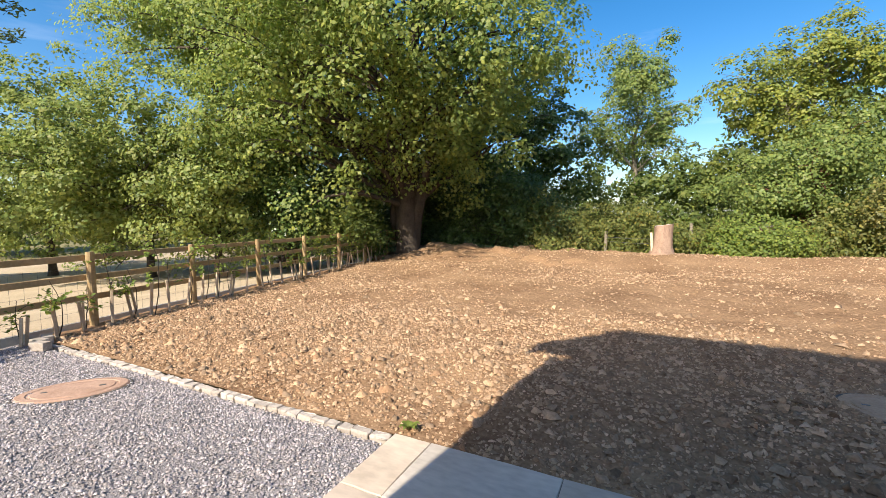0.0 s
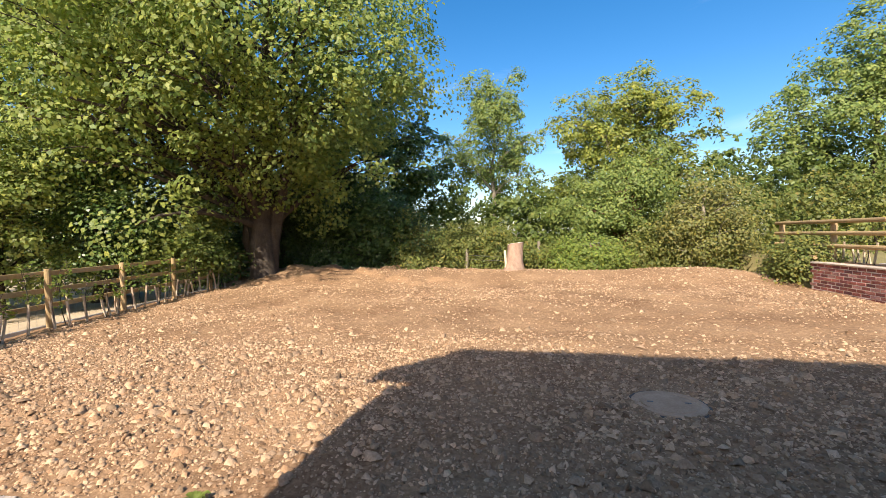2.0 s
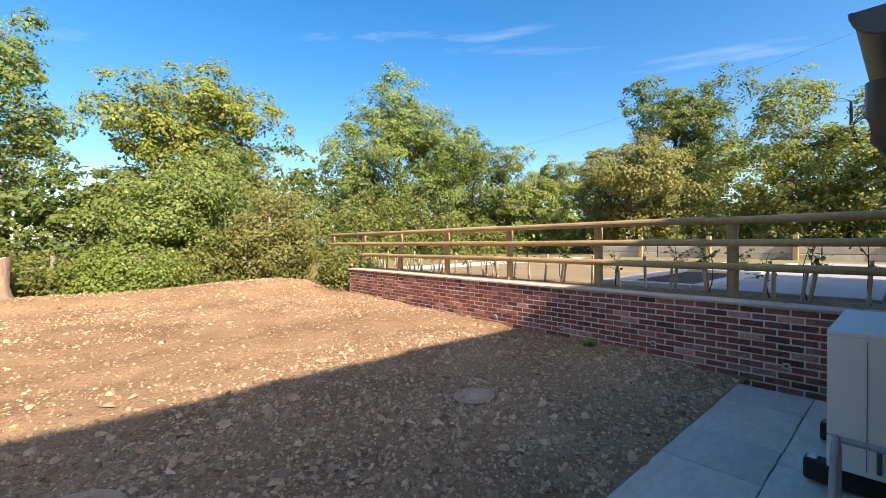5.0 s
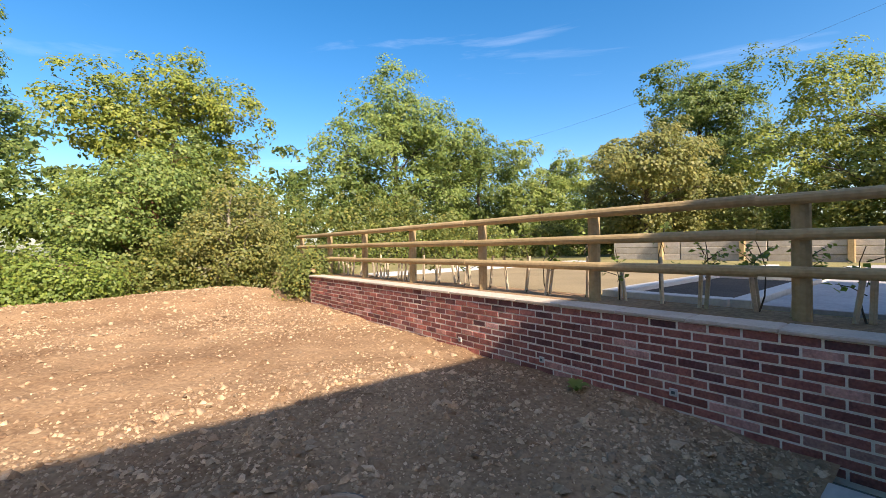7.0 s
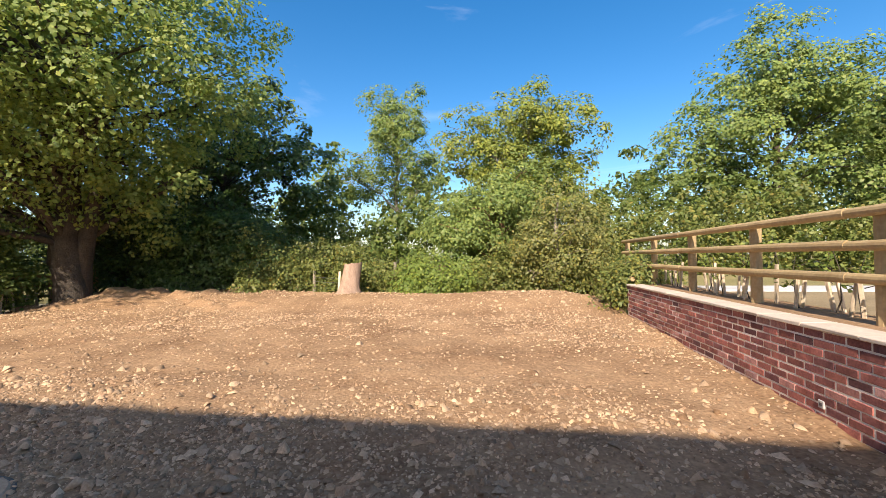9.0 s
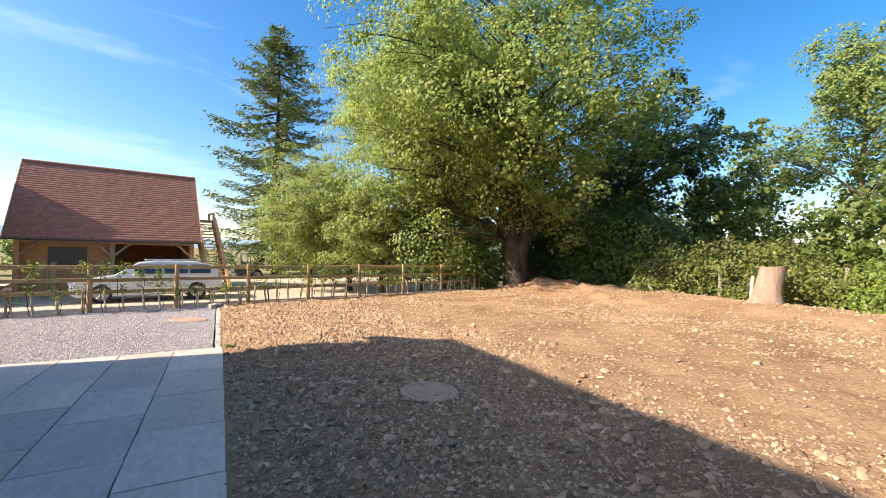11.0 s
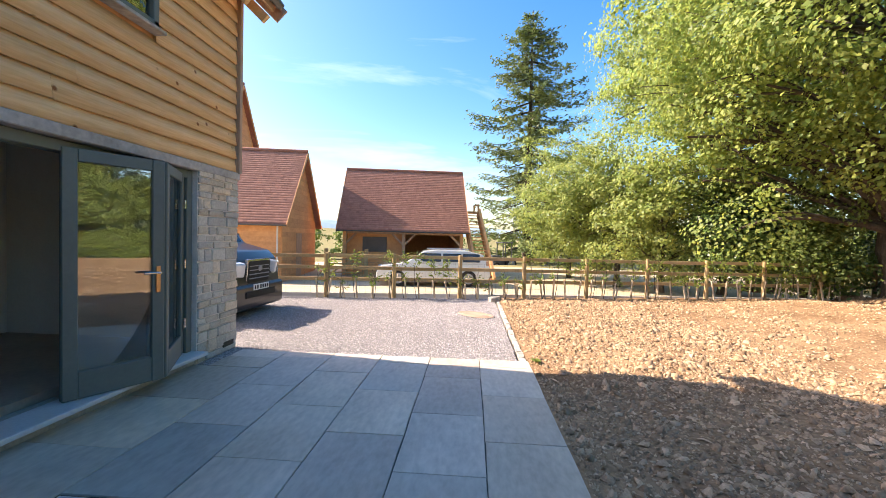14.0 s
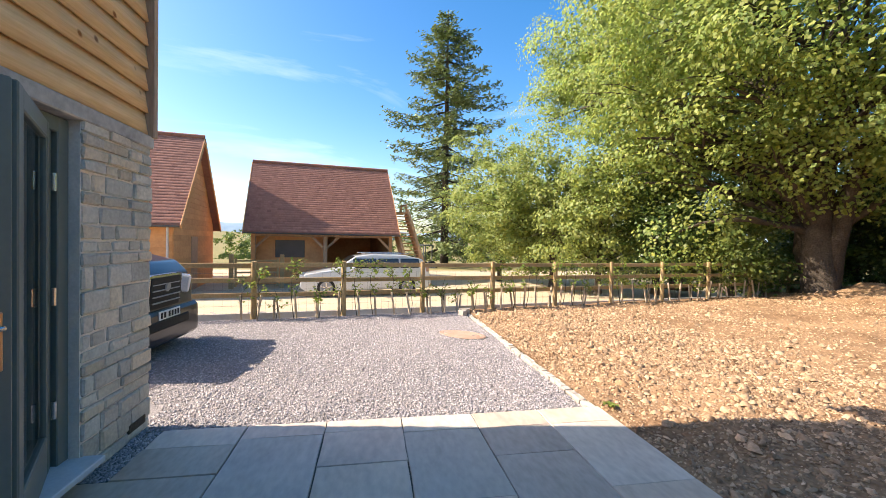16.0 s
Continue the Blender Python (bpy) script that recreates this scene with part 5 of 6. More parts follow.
# aerial haze is painted into the far hills as a blue base colour
M["hill_haze_paint"] = mat("hill_haze_paint", (0.20, 0.29, 0.36), (0.27, 0.36, 0.42), 0.004, 0.03, 0.95, 0.0, spec=0.0)
ang = np.radians(np.arange(120, 251, 1.5))
top = 52 + 16 * vnoise(ang * 9, ang * 0, 61) + 7 * vnoise(ang * 31, ang * 0, 62)
rows = [np.stack([r * np.cos(ang), r * np.sin(ang), z], 1) for r, z in ((1350, top * 0 - 20), (1500, top * 0.6), (1650, top), (1900, top * 0 - 20))]
k = len(ang)
quads = [(j * k + i, j * k + i + 1, (j + 1) * k + i + 1, (j + 1) * k + i) for j in range(3) for i in range(k - 1)]
tagged(new("backdrop", npmesh("backdrop", np.concatenate(rows), quads, M["hill_haze_paint"], True)), "wooded hills across the valley, painted blue for distant haze", "hills", kind="structure")
lift(hedge("wood_belt", "belt of trees behind the garden", [(-40, 26), (-16, 27), (-6, 26), (0, 30), (12, 27), (26, 26), (40, 18), (44, 0), (46, -25)], 6.4, 4, 80000, 0.36, M["leaf_mid"], 408, 0.4), -0.4)
tree("ivy_clad_tree", "ivy-covered dead trunk and thicket at the corner", (6.2, 14.2, 0.3), (0.3, -0.2, 3.6),
     blobs_round(rs, 12, (0, 0, 2.0), (1.9, 1.3, 2.1), 1.0), 26000, 0.095, M["leaf_ash"], M["bark_red"], 217, 0.2, category="bush")
tree("dead_elder", "browned ivy and dead elder at the wall's end", (8.1, 12.4, 0.4), (-0.1, -0.3, 2.6),
     blobs_round(rs, 9, (-0.1, 0, 1.4), (1.2, 1.0, 1.4), 0.7), 13000, 0.08, M["leaf_brown"], M["bark_pale"], 218, 0.1, category="bush")
tree("bramble_bush", "yellowing bramble bush in front of the hedge", (4.45, 11.75, 0.3), (0, 0, 1.0),
     blobs_round(rs, 7, (0, 0, 0.42), (0.95, 0.35, 0.5), 0.42), 9000, 0.075, M["leaf_young"], M["bark"], 219, 0.04, category="bush")
tree("bramble_bush", "leafy bramble by the stump", (-1.2, 12.2, 0.25), (0, 0, 0.9),
     blobs_round(rs, 7, (0, 0, 0.4), (0.9, 0.6, 0.45), 0.45), 6000, 0.08, M["leaf_hedge"], M["bark"], 220, 0.04, category="bush")
tree("bramble_bush", "browned bramble at the brick wall's end", (9.6, 10.3, 0.35), (0, 0, 0.8),
     blobs_round(rs, 7, (0, 0, 0.4), (0.5, 0.7, 0.45), 0.36), 7000, 0.075, M["leaf_hedge"], M["bark"], 225, 0.04, category="bush")

tree("bramble_bush", "browned bramble sprawling over the wall's end", (9.25, 9.75, 0.35), (0, 0, 0.7),
     blobs_round(rs, 7, (0, 0, 0.35), (0.45, 0.6, 0.4), 0.36), 7000, 0.075, M["leaf_hedge"], M["bark"], 226, 0.04, category="bush")


# ---- things in the garden ----
def manhole(name, place, rx, ry, label, material, rz=0.0):
    bm = bmesh.new()
    n = 28
    rs = np.random.RandomState(int(abs(place[0]) * 100))
    rings = [(1.0, -0.03), (0.985, 0.012), (0.95, 0.02), (0.80, 0.021), (0.78, 0.014), (0.74, 0.014), (0.72, 0.021), (0.3, 0.022)]
    loops = []
    for f, z in rings:
        loops.append([bm.verts.new((rx * f * math.cos(2 * math.pi * k / n), ry * f * math.sin(2 * math.pi * k / n), z + rs.uniform(-0.002, 0.002))) for k in range(n)])
    for a, b in zip(loops, loops[1:]):
        for k in range(n):
            bm.faces.new((a[k], a[(k + 1) % n], b[(k + 1) % n], b[k]))
    bm.faces.new(loops[-1])
    t = thing(name, place, label, "manhole cover", rz=rz)
    part("lid", bm, material, t)
    V, F = tube([(rx * 1.03 * math.cos(a), ry * 1.03 * math.sin(a), -0.004) for a in np.linspace(0, 2 * math.pi, 33)], [0.016] * 33, 6)
    npart("frame_ring", V, F, M["joint"], t)
    # slots are not sunk: dark blocks give the shade down in them
    for sx in ((-0.5, 0.5) if rx > 0.25 else ()):
        part("lifting_slot", box((sx * rx, 0, 0.0225), (0.05, 0.02, 0.004)), M["gutter"], t)
    return t


manhole("manhole_cover", (3.3, 1.78, float(soil_surface(np.array(3.3), np.array(1.78))) + 0.0), 0.31, 0.29, "round dusty concrete inspection cover set in soil", M["cover"])
manhole("manhole_cover", (6.2, 1.52, float(soil_surface(np.array(6.2), np.array(1.52))) - 0.012), 0.21, 0.19, "small round cover half buried in soil", M["cover"])
manhole("manhole_cover", (-3.05, -0.62, -0.015), 0.42, 0.25, "reddish inspection cover level with the gravel", M["cover_red"], 50)


def stump(place, label, lean=0.32, size=1.0, seed=3):
    rs = np.random.RandomState(seed)
    t = thing("tree_stump", place, label, "stump")
    n, V, F = 18, [], []
    lv = [(z, r * size) for z, r in ((-0.2, 0.44), (0.0, 0.37), (0.14, 0.30), (0.3, 0.262), (0.45, 0.25), (0.66, 0.245), (0.88, 0.25))]
    for z, r in lv:
        for k in range(n):
            a = 2 * math.pi * k / n
            q = r * (1 + 0.07 * math.sin(3 * a + 1) + 0.05 * math.sin(7 * a) + rs.uniform(-0.02, 0.02)) * (1 + 0.25 * max(0, math.sin(4 * a)) * max(0, 0.2 - z))
            V.append((q * math.cos(a) + 0.2 * lean * max(z, 0), q * math.sin(a) + lean * max(z, 0), z + (0.04 * math.cos(a) + rs.uniform(-0.012, 0.012) if z > 0.8 else 0)))
    for i in range(len(lv) - 1):
        for k in range(n):
            F.append((i * n + k, i * n + (k + 1) % n, (i + 1) * n + (k + 1) % n, (i + 1) * n + k))
    npart("bark", V, F, M["stump"], t, "", True)
    bm = bmesh.new()
    vs = [bm.verts.new(v) for v in V[-n:]]
    bm.faces.new(vs)
    part("sawn_top", bm, M["kerb"], t, "pale sawn top face")
    part("bark_strip", box((0, 0, 0), (0.07, 0.05, 0.62), 0.015, pose(-0.25 * size, -0.1 + lean * 0.36, 0.36, -math.degrees(math.atan(lean)), -4, 0), seg=2), M["stake"], t, "pale peeled strip of wood")


stump((2.02, 11.15, 0.40), "sawn-off leaning tree stump with reddish bark")
stump((4.55, 12.1, 0.34), "old flat-sawn stump overgrown with bramble", 0.03, 1.15, 8)


def weed(place, seed, h=0.11):
    """A tuft of broad leaves splayed from the ground."""
    rs = np.random.RandomState(seed)
    t = thing("weed", place, "small green broad-leaved weed in bare soil", "weed")
    for k in range(9):
        a, r = k * 2.4 + rs.uniform(-0.3, 0.3), h * rs.uniform(0.6, 1.1)
        ca, sa = math.cos(a), math.sin(a)
        V, w = [], r * 0.26
        for f, z, q in ((0.0, -0.01, 0.1), (0.4, 0.5, 0.9), (0.75, 0.62, 0.8), (1.0, 0.5, 0.05)):
            for sgn in (-1, 0, 1):
                V.append((ca * r * f - sa * w * q * sgn, sa * r * f + ca * w * q * sgn, r * z + abs(sgn) * w * 0.25 * q))
        F = [(j * 3 + i, j * 3 + i + 1, j * 3 + i + 4, j * 3 + i + 3) for j in range(3) for i in range(2)]
        npart("leaf", V, F, M["leaf_young"], t)


weed((8.74, 1.76, float(soil_surface(np.array(8.74), np.array(1.76)))), 71, 0.13)
weed((0.06, 0.09, float(soil_surface(np.array(0.06), np.array(0.09)))), 72, 0.09)


def thin_post(place, h):
    t = thing("fence_post", place, "weathered grey stock-fence post in the hedge", "post")
    part("post", cyl((0, 0, -0.2), (0.02, 0, h), 0.055, 0.05, 9), M["bark_pale"], t)
    for z in (0.5, 0.9, 1.3):
        if z < h:
            part("staple", box((0, -0.055, z), (0.03, 0.01, 0.012)), M["chrome"], t)


thin_post((6.55, 14.6, 0.35), 1.85)
thin_post((2.9, 13.0, 0.3), 1.0)
thin_post((7.7, 12.5, 0.4), 1.05)
thin_post((0.4, 12.4, 0.3), 0.75)
for k, z in enumerate((0.72, 0.86)):
    V, F = tube([(0.4, 12.35, z), (1.2, 11.9, z - 0.03), (2.0, 11.5, z)], [0.006] * 3, 5)
    w = thing("fence_wire", (0, 0, 0), "rusty strand of stock-fence wire by the stump", "wire")
    npart("strand", V, F, M["gutter"], w)


# air-source heat pump
def heat_pump():
    x0, x1, y0, y1, z0, z1 = 6.76, 7.82, -1.34, -0.88, 0.17, 1.0
    t = thing("heat_pump", (x0, y1, 0), "white air-source heat pump on black rubber feet", "heat pump")
    W, D, H = x1 - x0, y1 - y0, z1 - z0
    part("casing", box((W / 2, -D / 2, z0 + H / 2 - 0.01), (W, D, H - 0.04), 0.012, seg=2), M["hp_white"], t)
    part("lid", box((W / 2, -D / 2, z1 - 0.015), (W + 0.004, D + 0.004, 0.035), 0.012, seg=2), M["hp_white"], t)
    for c, s in (((-0.002, -0.17, z0 + H / 2), (0.006, 0.003, H - 0.08)), ((-0.002, -D / 2, z0 + 0.21), (0.006, D, 0.003))):
        part("panel_seam", box(c, s), M["gutter"], t)
    part("grab_handle", box((-0.012, -0.22, z0 + 0.12), (0.02, 0.022, 0.14), 0.005), M["gutter"], t, "recessed grey handle")
    bm = bmesh.new()
    for k in range(9):
        r = 0.05 + 0.033 * k
        n = 24
        a = [bm.verts.new((0.42 + r * math.cos(2 * math.pi * i / n), 0.012, z0 + 0.42 + r * math.sin(2 * math.pi * i / n))) for i in range(n)]
        b = [bm.verts.new((0.42 + (r + 0.008) * math.cos(2 * math.pi * i / n), 0.012, z0 + 0.42 + (r + 0.008) * math.sin(2 * math.pi * i / n))) for i in range(n)]
        for i in range(n):
            bm.faces.new((a[i], b[i], b[(i + 1) % n], a[(i + 1) % n]))
    part("fan_grille", bm, M["gutter"], t)
    for x in (0.16, W - 0.16):
        part("rubber_foot", box((x, -D / 2 + 0.02, 0.085), (0.11, D + 0.2, 0.13), 0.012), M["black_rubber"], t)
        part("foot_bolt", box((x, 0.08, 0.155), (0.07, 0.05, 0.012), 0.003), M["chrome"], t)


heat_pump()
M["hose_green"] = mat("hose_green", (0.02, 0.22, 0.14), (0.03, 0.32, 0.2), 6, 40, 0.4, 0.05)
M["grey_metal"] = mat("grey_metal", (0.25, 0.26, 0.27), (0.35, 0.36, 0.37), 4, 40, 0.45, 0.05)


def hose_reel():
    t = thing("hose_reel", (5.73, -0.98, 0.012), "green garden hose on a grey tube-framed reel", "hose reel")
    for y in (-0.02, -0.36):
        V, F = tube([(0.22, y, 0.0), (0.2, y, 0.35), (0.17, y, 0.62), (0.12, y, 0.68), (0.05, y, 0.62), (-0.08, y, 0.3), (-0.2, y, 0.0)], [0.014] * 7, 8)
        npart("frame_side", V, F, M["grey_metal"], t, "", True)
    V, F = tube([(0.16, -0.02, 0.66), (0.16, -0.36, 0.66)], [0.014] * 2, 8)
    npart("cross_bar", V, F, M["grey_metal"], t)
    for y in (-0.06, -0.32):
        part("reel_cheek", cyl((0.02, y - 0.008, 0.26), (0.02, y + 0.008, 0.26), 0.19, n=24), M["hose_green"], t)
    pts = []
    for j in range(3):
        for q in np.arange(0, 7, 1 / 14):
            i = q if j % 2 == 0 else 7 - q
            r = 0.09 + 0.026 * j
            pts.append((0.02 + r * math.cos(6.283 * q), -0.085 - i * 0.032, 0.26 + r * math.sin(6.283 * q)))
    V, F = tube(pts, [0.013] * len(pts), 6)
    npart("hose", V, F, M["hose_green"], t, "coiled green hose", True)
    part("crank_handle", box((-0.02, 0.03, 0.40), (0.02, 0.1, 0.03), 0.008), M["hose_green"], t)


hose_reel()

# loose setts by the fence
for dx, dy, r in ((0, 0, 8), (0.16, -0.05, 20), (-0.13, 0.12, -15)):
    t = thing("loose_sett", (fence_x(-0.15) + 0.42 + dx, -0.16 + dy, 0.0), "spare pale stone sett lying by the fence", "sett", "spare setts", rz=r)
    bm = box((0, 0, 0.04), (0.2, 0.11, 0.10), 0.014, seg=2)
    part("block", bm, M["kerb"], t)


# young hedge plants with stakes
def whip(seed, h, leaves, stake=0.5, twin=False):
    rs = np.random.RandomState(seed)
    t = thing("hedge_sapling", (0, 0, 0), "staked young hedge sapling planted along the fence", "sapling", "young hedge saplings")
    lean = rs.uniform(-0.06, 0.06, 2)
    part("stake", box((0, 0, 0), (0.035, 0.035, stake + 0.1), 0.004, Matrix.Translation((0, 0, stake / 2 - 0.05)) @ pose(0, 0, 0, rs.uniform(-6, 6), rs.uniform(-8, 8), 20)), M["stake"], t, "split wooden stake")
    if twin:
        part("stake", box((0, 0, 0), (0.03, 0.03, stake + 0.05), 0.004, Matrix.Translation((0.02, 0.08, stake / 2 - 0.05)) @ pose(0, 0, 0, rs.uniform(4, 14), rs.uniform(-6, 6), 0)), M["stake"], t, "split wooden stake")
    segs = [limb((0.03, 0.02, -0.02), (0.03 + lean[0], 0.02 + lean[1], h), 0.009, 0.003, rs, 5, 5, 0)]
    C = []
    for k in range(leaves // 7):
        z = h * rs.uniform(0.42, 1.0)
        b = np.array((0.03 + lean[0] * z / h, 0.02 + lean[1] * z / h, z - 0.05))
        e = b + np.array((rs.uniform(-1, 1) * 0.2, rs.uniform(-1, 1) * 0.2, rs.uniform(0, 0.16)))
        segs.append((list(map(tuple, (b, (b + e) / 2 + (0, 0, 0.02), e))), [0.005, 0.004, 0.002], 4))
        C.append(b + (e - b) * rs.uniform(0.3, 1.1, 7)[:, None] + rs.normal(0, 0.03, (7, 3)))
    V, F = tubes(segs)
    npart("stem", V, F, M["bark"], t)
    C = np.concatenate(C)
    ob = new("leaves", leaves_mesh("leaves", C, np.tile((0, -0.3, 0.8), (len(C), 1)), np.full(len(C), 0.065), M["leaf_young"], seed))
    ob.parent = t
    return t


protos = [whip(501, 0.95, 84, 0.5), whip(502, 0.75, 56, 0.45, True), whip(503, 1.2, 105, 0.55), whip(504, 0.6, 35, 0.42, True), whip(505, 0.85, 28, 0.5)]
rs = np.random.RandomState(55)
used = set()


def plant(k, x, y, z, s=1.0):
    m = pose(x, y, z, 0, 0, rs.uniform(0, 360))
    if k not in used:
        used.add(k)
        protos[k].matrix_world = m
        return protos[k]
    return copy_thing(protos[k], m)


s = -0.2
while s < 14.5:
    p = FENCE0 + FDIR * s + FNRM * rs.uniform(0.12, 0.22)
    k = int(rs.choice((0, 1, 2, 3, 4), p=(0.3, 0.2, 0.2, 0.15, 0.15)))
    if p.y > 0.1:
        z = float(soil_z(np.array(p.x), np.array(p.y)))
    else:
        z = -0.05
    plant(k, p.x, p.y, z)
    s += rs.uniform(0.26, 0.42)
y = 10.6
while y > -3.2:
    plant(int(rs.choice((1, 3, 4))), 9.62 + rs.uniform(0.12, 0.26), y, 0.80)
    y -= rs.uniform(0.3, 0.48)

# ---- terrace beyond the wall ----
M["mauve_paving"] = mat("mauve_paving", (0.30, 0.28, 0.27), (0.44, 0.41, 0.39), 2, 30, 0.9, 0.15)
M["lawn_dry"] = mat("lawn_dry", (0.20, 0.15, 0.08), (0.35, 0.26, 0.145), 0.8, 40, 0.95, 0.6, dist=0.02)


def flat(name, x0, x1, y0, y1, z, material, label, category):
    ob = part(name, box(((x0 + x1) / 2, (y0 + y1) / 2, z - 0.03), (x1 - x0, y1 - y0, 0.06), 0.006), material, None)
    return tagged(ob, label, category, kind="structure")


flat("terrace_border", 9.26, 10.05, -3.6, 10.9, 0.812, M["soil"], "bare brown soil border along the wall's top", "border")
flat("terrace_lawn", 10.05, 19.5, 2.4, 7.4, 0.815, M["lawn_dry"], "dry patchy lawn on the terrace", "lawn")
flat("terrace_path", 10.06, 20.0, 7.4, 8.6, 0.83, M["concrete"], "pale concrete path across the terrace", "path")
flat("terrace_patio", 10.2, 19.0, -1.0, 0.7, 0.84, M["mauve_paving"], "mauve-grey block patio on the terrace", "patio")
flat("planting_bed", 10.3, 13.6, 0.95, 2.1, 0.82, M["dark_soil"], "dark bare planting bed edged in concrete", "bed")
flat("planting_bed", 10.3, 15.5, -3.6, -1.3, 0.82, M["dark_soil"], "dark bare planting bed edged in concrete", "bed")
flat("planting_bed", 14.0, 17.5, 0.95, 2.1, 0.82, M["dark_soil"], "dark bare planting bed edged in concrete", "bed")
for i, (x0, x1, y0, y1) in enumerate(((10.15, 17.6, 2.1, 2.3), (10.15, 17.6, 0.75, 0.93), (13.65, 13.95, 0.93, 2.1), (10.1, 10.28, 0.93, 2.1), (10.1, 15.7, -1.28, -1.08), (15.5, 15.7, -3.6, -1.28))):
    e = thing("bed_edging", (x0, y0, 0.8), "pale concrete edging of the terrace beds", "edging")
    part("edging", box(((x1 - x0) / 2, (y1 - y0) / 2, 0.035), (x1 - x0, y1 - y0, 0.09), 0.008), M["concrete"], e)
slw = thing("sleeper_wall", (20.6, 0, 0.8), "low retaining wall of new pale timber sleepers", "sleeper wall")
for c in range(3):
    y = -9.0
    while y < 7.5:
        part("sleeper", box((random.uniform(-0.01, 0.01), y + 1.19, 0.12 + c * 0.235), (0.2, 2.37, 0.225), 0.012), M["kerb"], slw)
        y += 2.4
for y in np.arange(-8.4, 7.5, 2.4):
    part("wall_post", box((-0.16, y, 0.42), (0.14, 0.14, 0.86), 0.01), M["rail"], slw)
pl = thing("utility_pole", (24.5, -1.6, 0.8), "dark timber utility pole with insulators", "pole")
part("pole", cyl((0, 0, -0.3), (0, 0, 9.6), 0.17, 0.12, 12), M["bark"], pl)
for z in (9.4, 8.6, 7.6, 6.8, 5.6):
    part("insulator", cyl((-0.16, 0.05, z), (-0.16, 0.05, z + 0.12), 0.05, 0.03, 8), M["sill_white"], pl)
wv, wf = [], []
for a, b in (((24.5, -1.6, 9.2), (18, 26, 6.6)), ((18, 26, 6.6), (-9, 27, 6.3))):
    pts = [tuple(np.array(a) + (np.array(b) - np.array(a)) * t - np.array((0, 0, 1.3 * math.sin(math.pi * t)))) for t in np.linspace(0, 1, 14)]
    v, f = tube(pts, [0.004] * 14, 4)
    o = len(wv)
    wv += v
    wf += [tuple(i + o for i in q) for q in f]
cable = thing("overhead_cable", (0, 0, 0), "thin black overhead cable above the trees", "cable")
npart("cable", wv, wf, M["black_rubber"], cable)


# ---- vehicles ----
M["van_paint"] = mat("van_paint", (0.007, 0.011, 0.017), (0.010, 0.015, 0.022), 2, 30, 0.3, 0.0, spec=0.4, coat=0.35)
M["car_paint"] = mat("car_paint", (0.55, 0.57, 0.56), (0.62, 0.64, 0.63), 2, 30, 0.3, 0.0, spec=0.6, coat=1.0)
M["car_glass"] = mat("car_glass", (0.02, 0.025, 0.028), (0.03, 0.035, 0.04), 2, 30, 0.05, 0.0, spec=0.8)
M["lamp_lens"] = mat("lamp_lens", (0.5, 0.52, 0.53), (0.65, 0.67, 0.68), 8, 60, 0.1, 0.0, spec=0.8, coat=1.0)
M["plate"] = mat("plate", (0.75, 0.75, 0.72), (0.8, 0.8, 0.78), 4, 40, 0.5, 0.0)


def profile_body(points, half, bevel, material, parent, name="body", inset=0.0):
    """A body from a side profile (y forward, z up), as wide as 2 * half, narrowing above the waist by inset."""
    bm = bmesh.new()
    zt = max(z for y, z in points)
    L, R = [], []
    for y, z in points:
        w = half - inset * max(0, (z - 0.5 * zt) / (0.5 * zt))
        L.append(bm.verts.new((-w, y, z)))
        R.append(bm.verts.new((w, y, z)))
    n = len(points)
    bm.faces.new(L), bm.faces.new(R[::-1])
    for i in range(n):
        bm.faces.new((L[i], R[i], R[(i + 1) % n], L[(i + 1) % n]))
    bmesh.ops.recalc_face_normals(bm, faces=bm.faces)
    bmesh.ops.bevel(bm, geom=list(bm.edges), offset=bevel, segments=3, affect="EDGES", profile=0.6)
    return part(name, bm, material, parent, smooth=True)


def wheel(parent, x, y, r, w=0.22):
    h = new("wheel")
    h.parent = parent
    h.matrix_local = pose(x, y, r)
    bm = cyl((-w / 2, 0, 0), (w / 2, 0, 0), r, n=28)
    bmesh.ops.bevel(bm, geom=[e for e in bm.edges if e.calc_length() > 0.01 and len(e.link_faces) == 2 and abs(e.link_faces[0].normal.x - e.link_faces[1].normal.x) > 0.5], offset=0.03, segments=2, affect="EDGES")
    part("tyre", bm, M["black_rubber"], h, "black tyre")
    bm = cyl((-w / 2 - 0.006, 0, 0), (w / 2 + 0.006, 0, 0), r * 0.64, n=24)
    part("rim", bm, M["grey_metal"], h, "grey alloy rim")
    for k in range(5):
        a = 2 * math.pi * k / 5
        part("spoke", box((0, 0, 0), (w + 0.03, r * 0.12, r * 0.5), 0.004, pose(0, 0, 0, math.degrees(a)) @ Matrix.Translation((0, 0, r * 0.33))), M["chrome"], h)


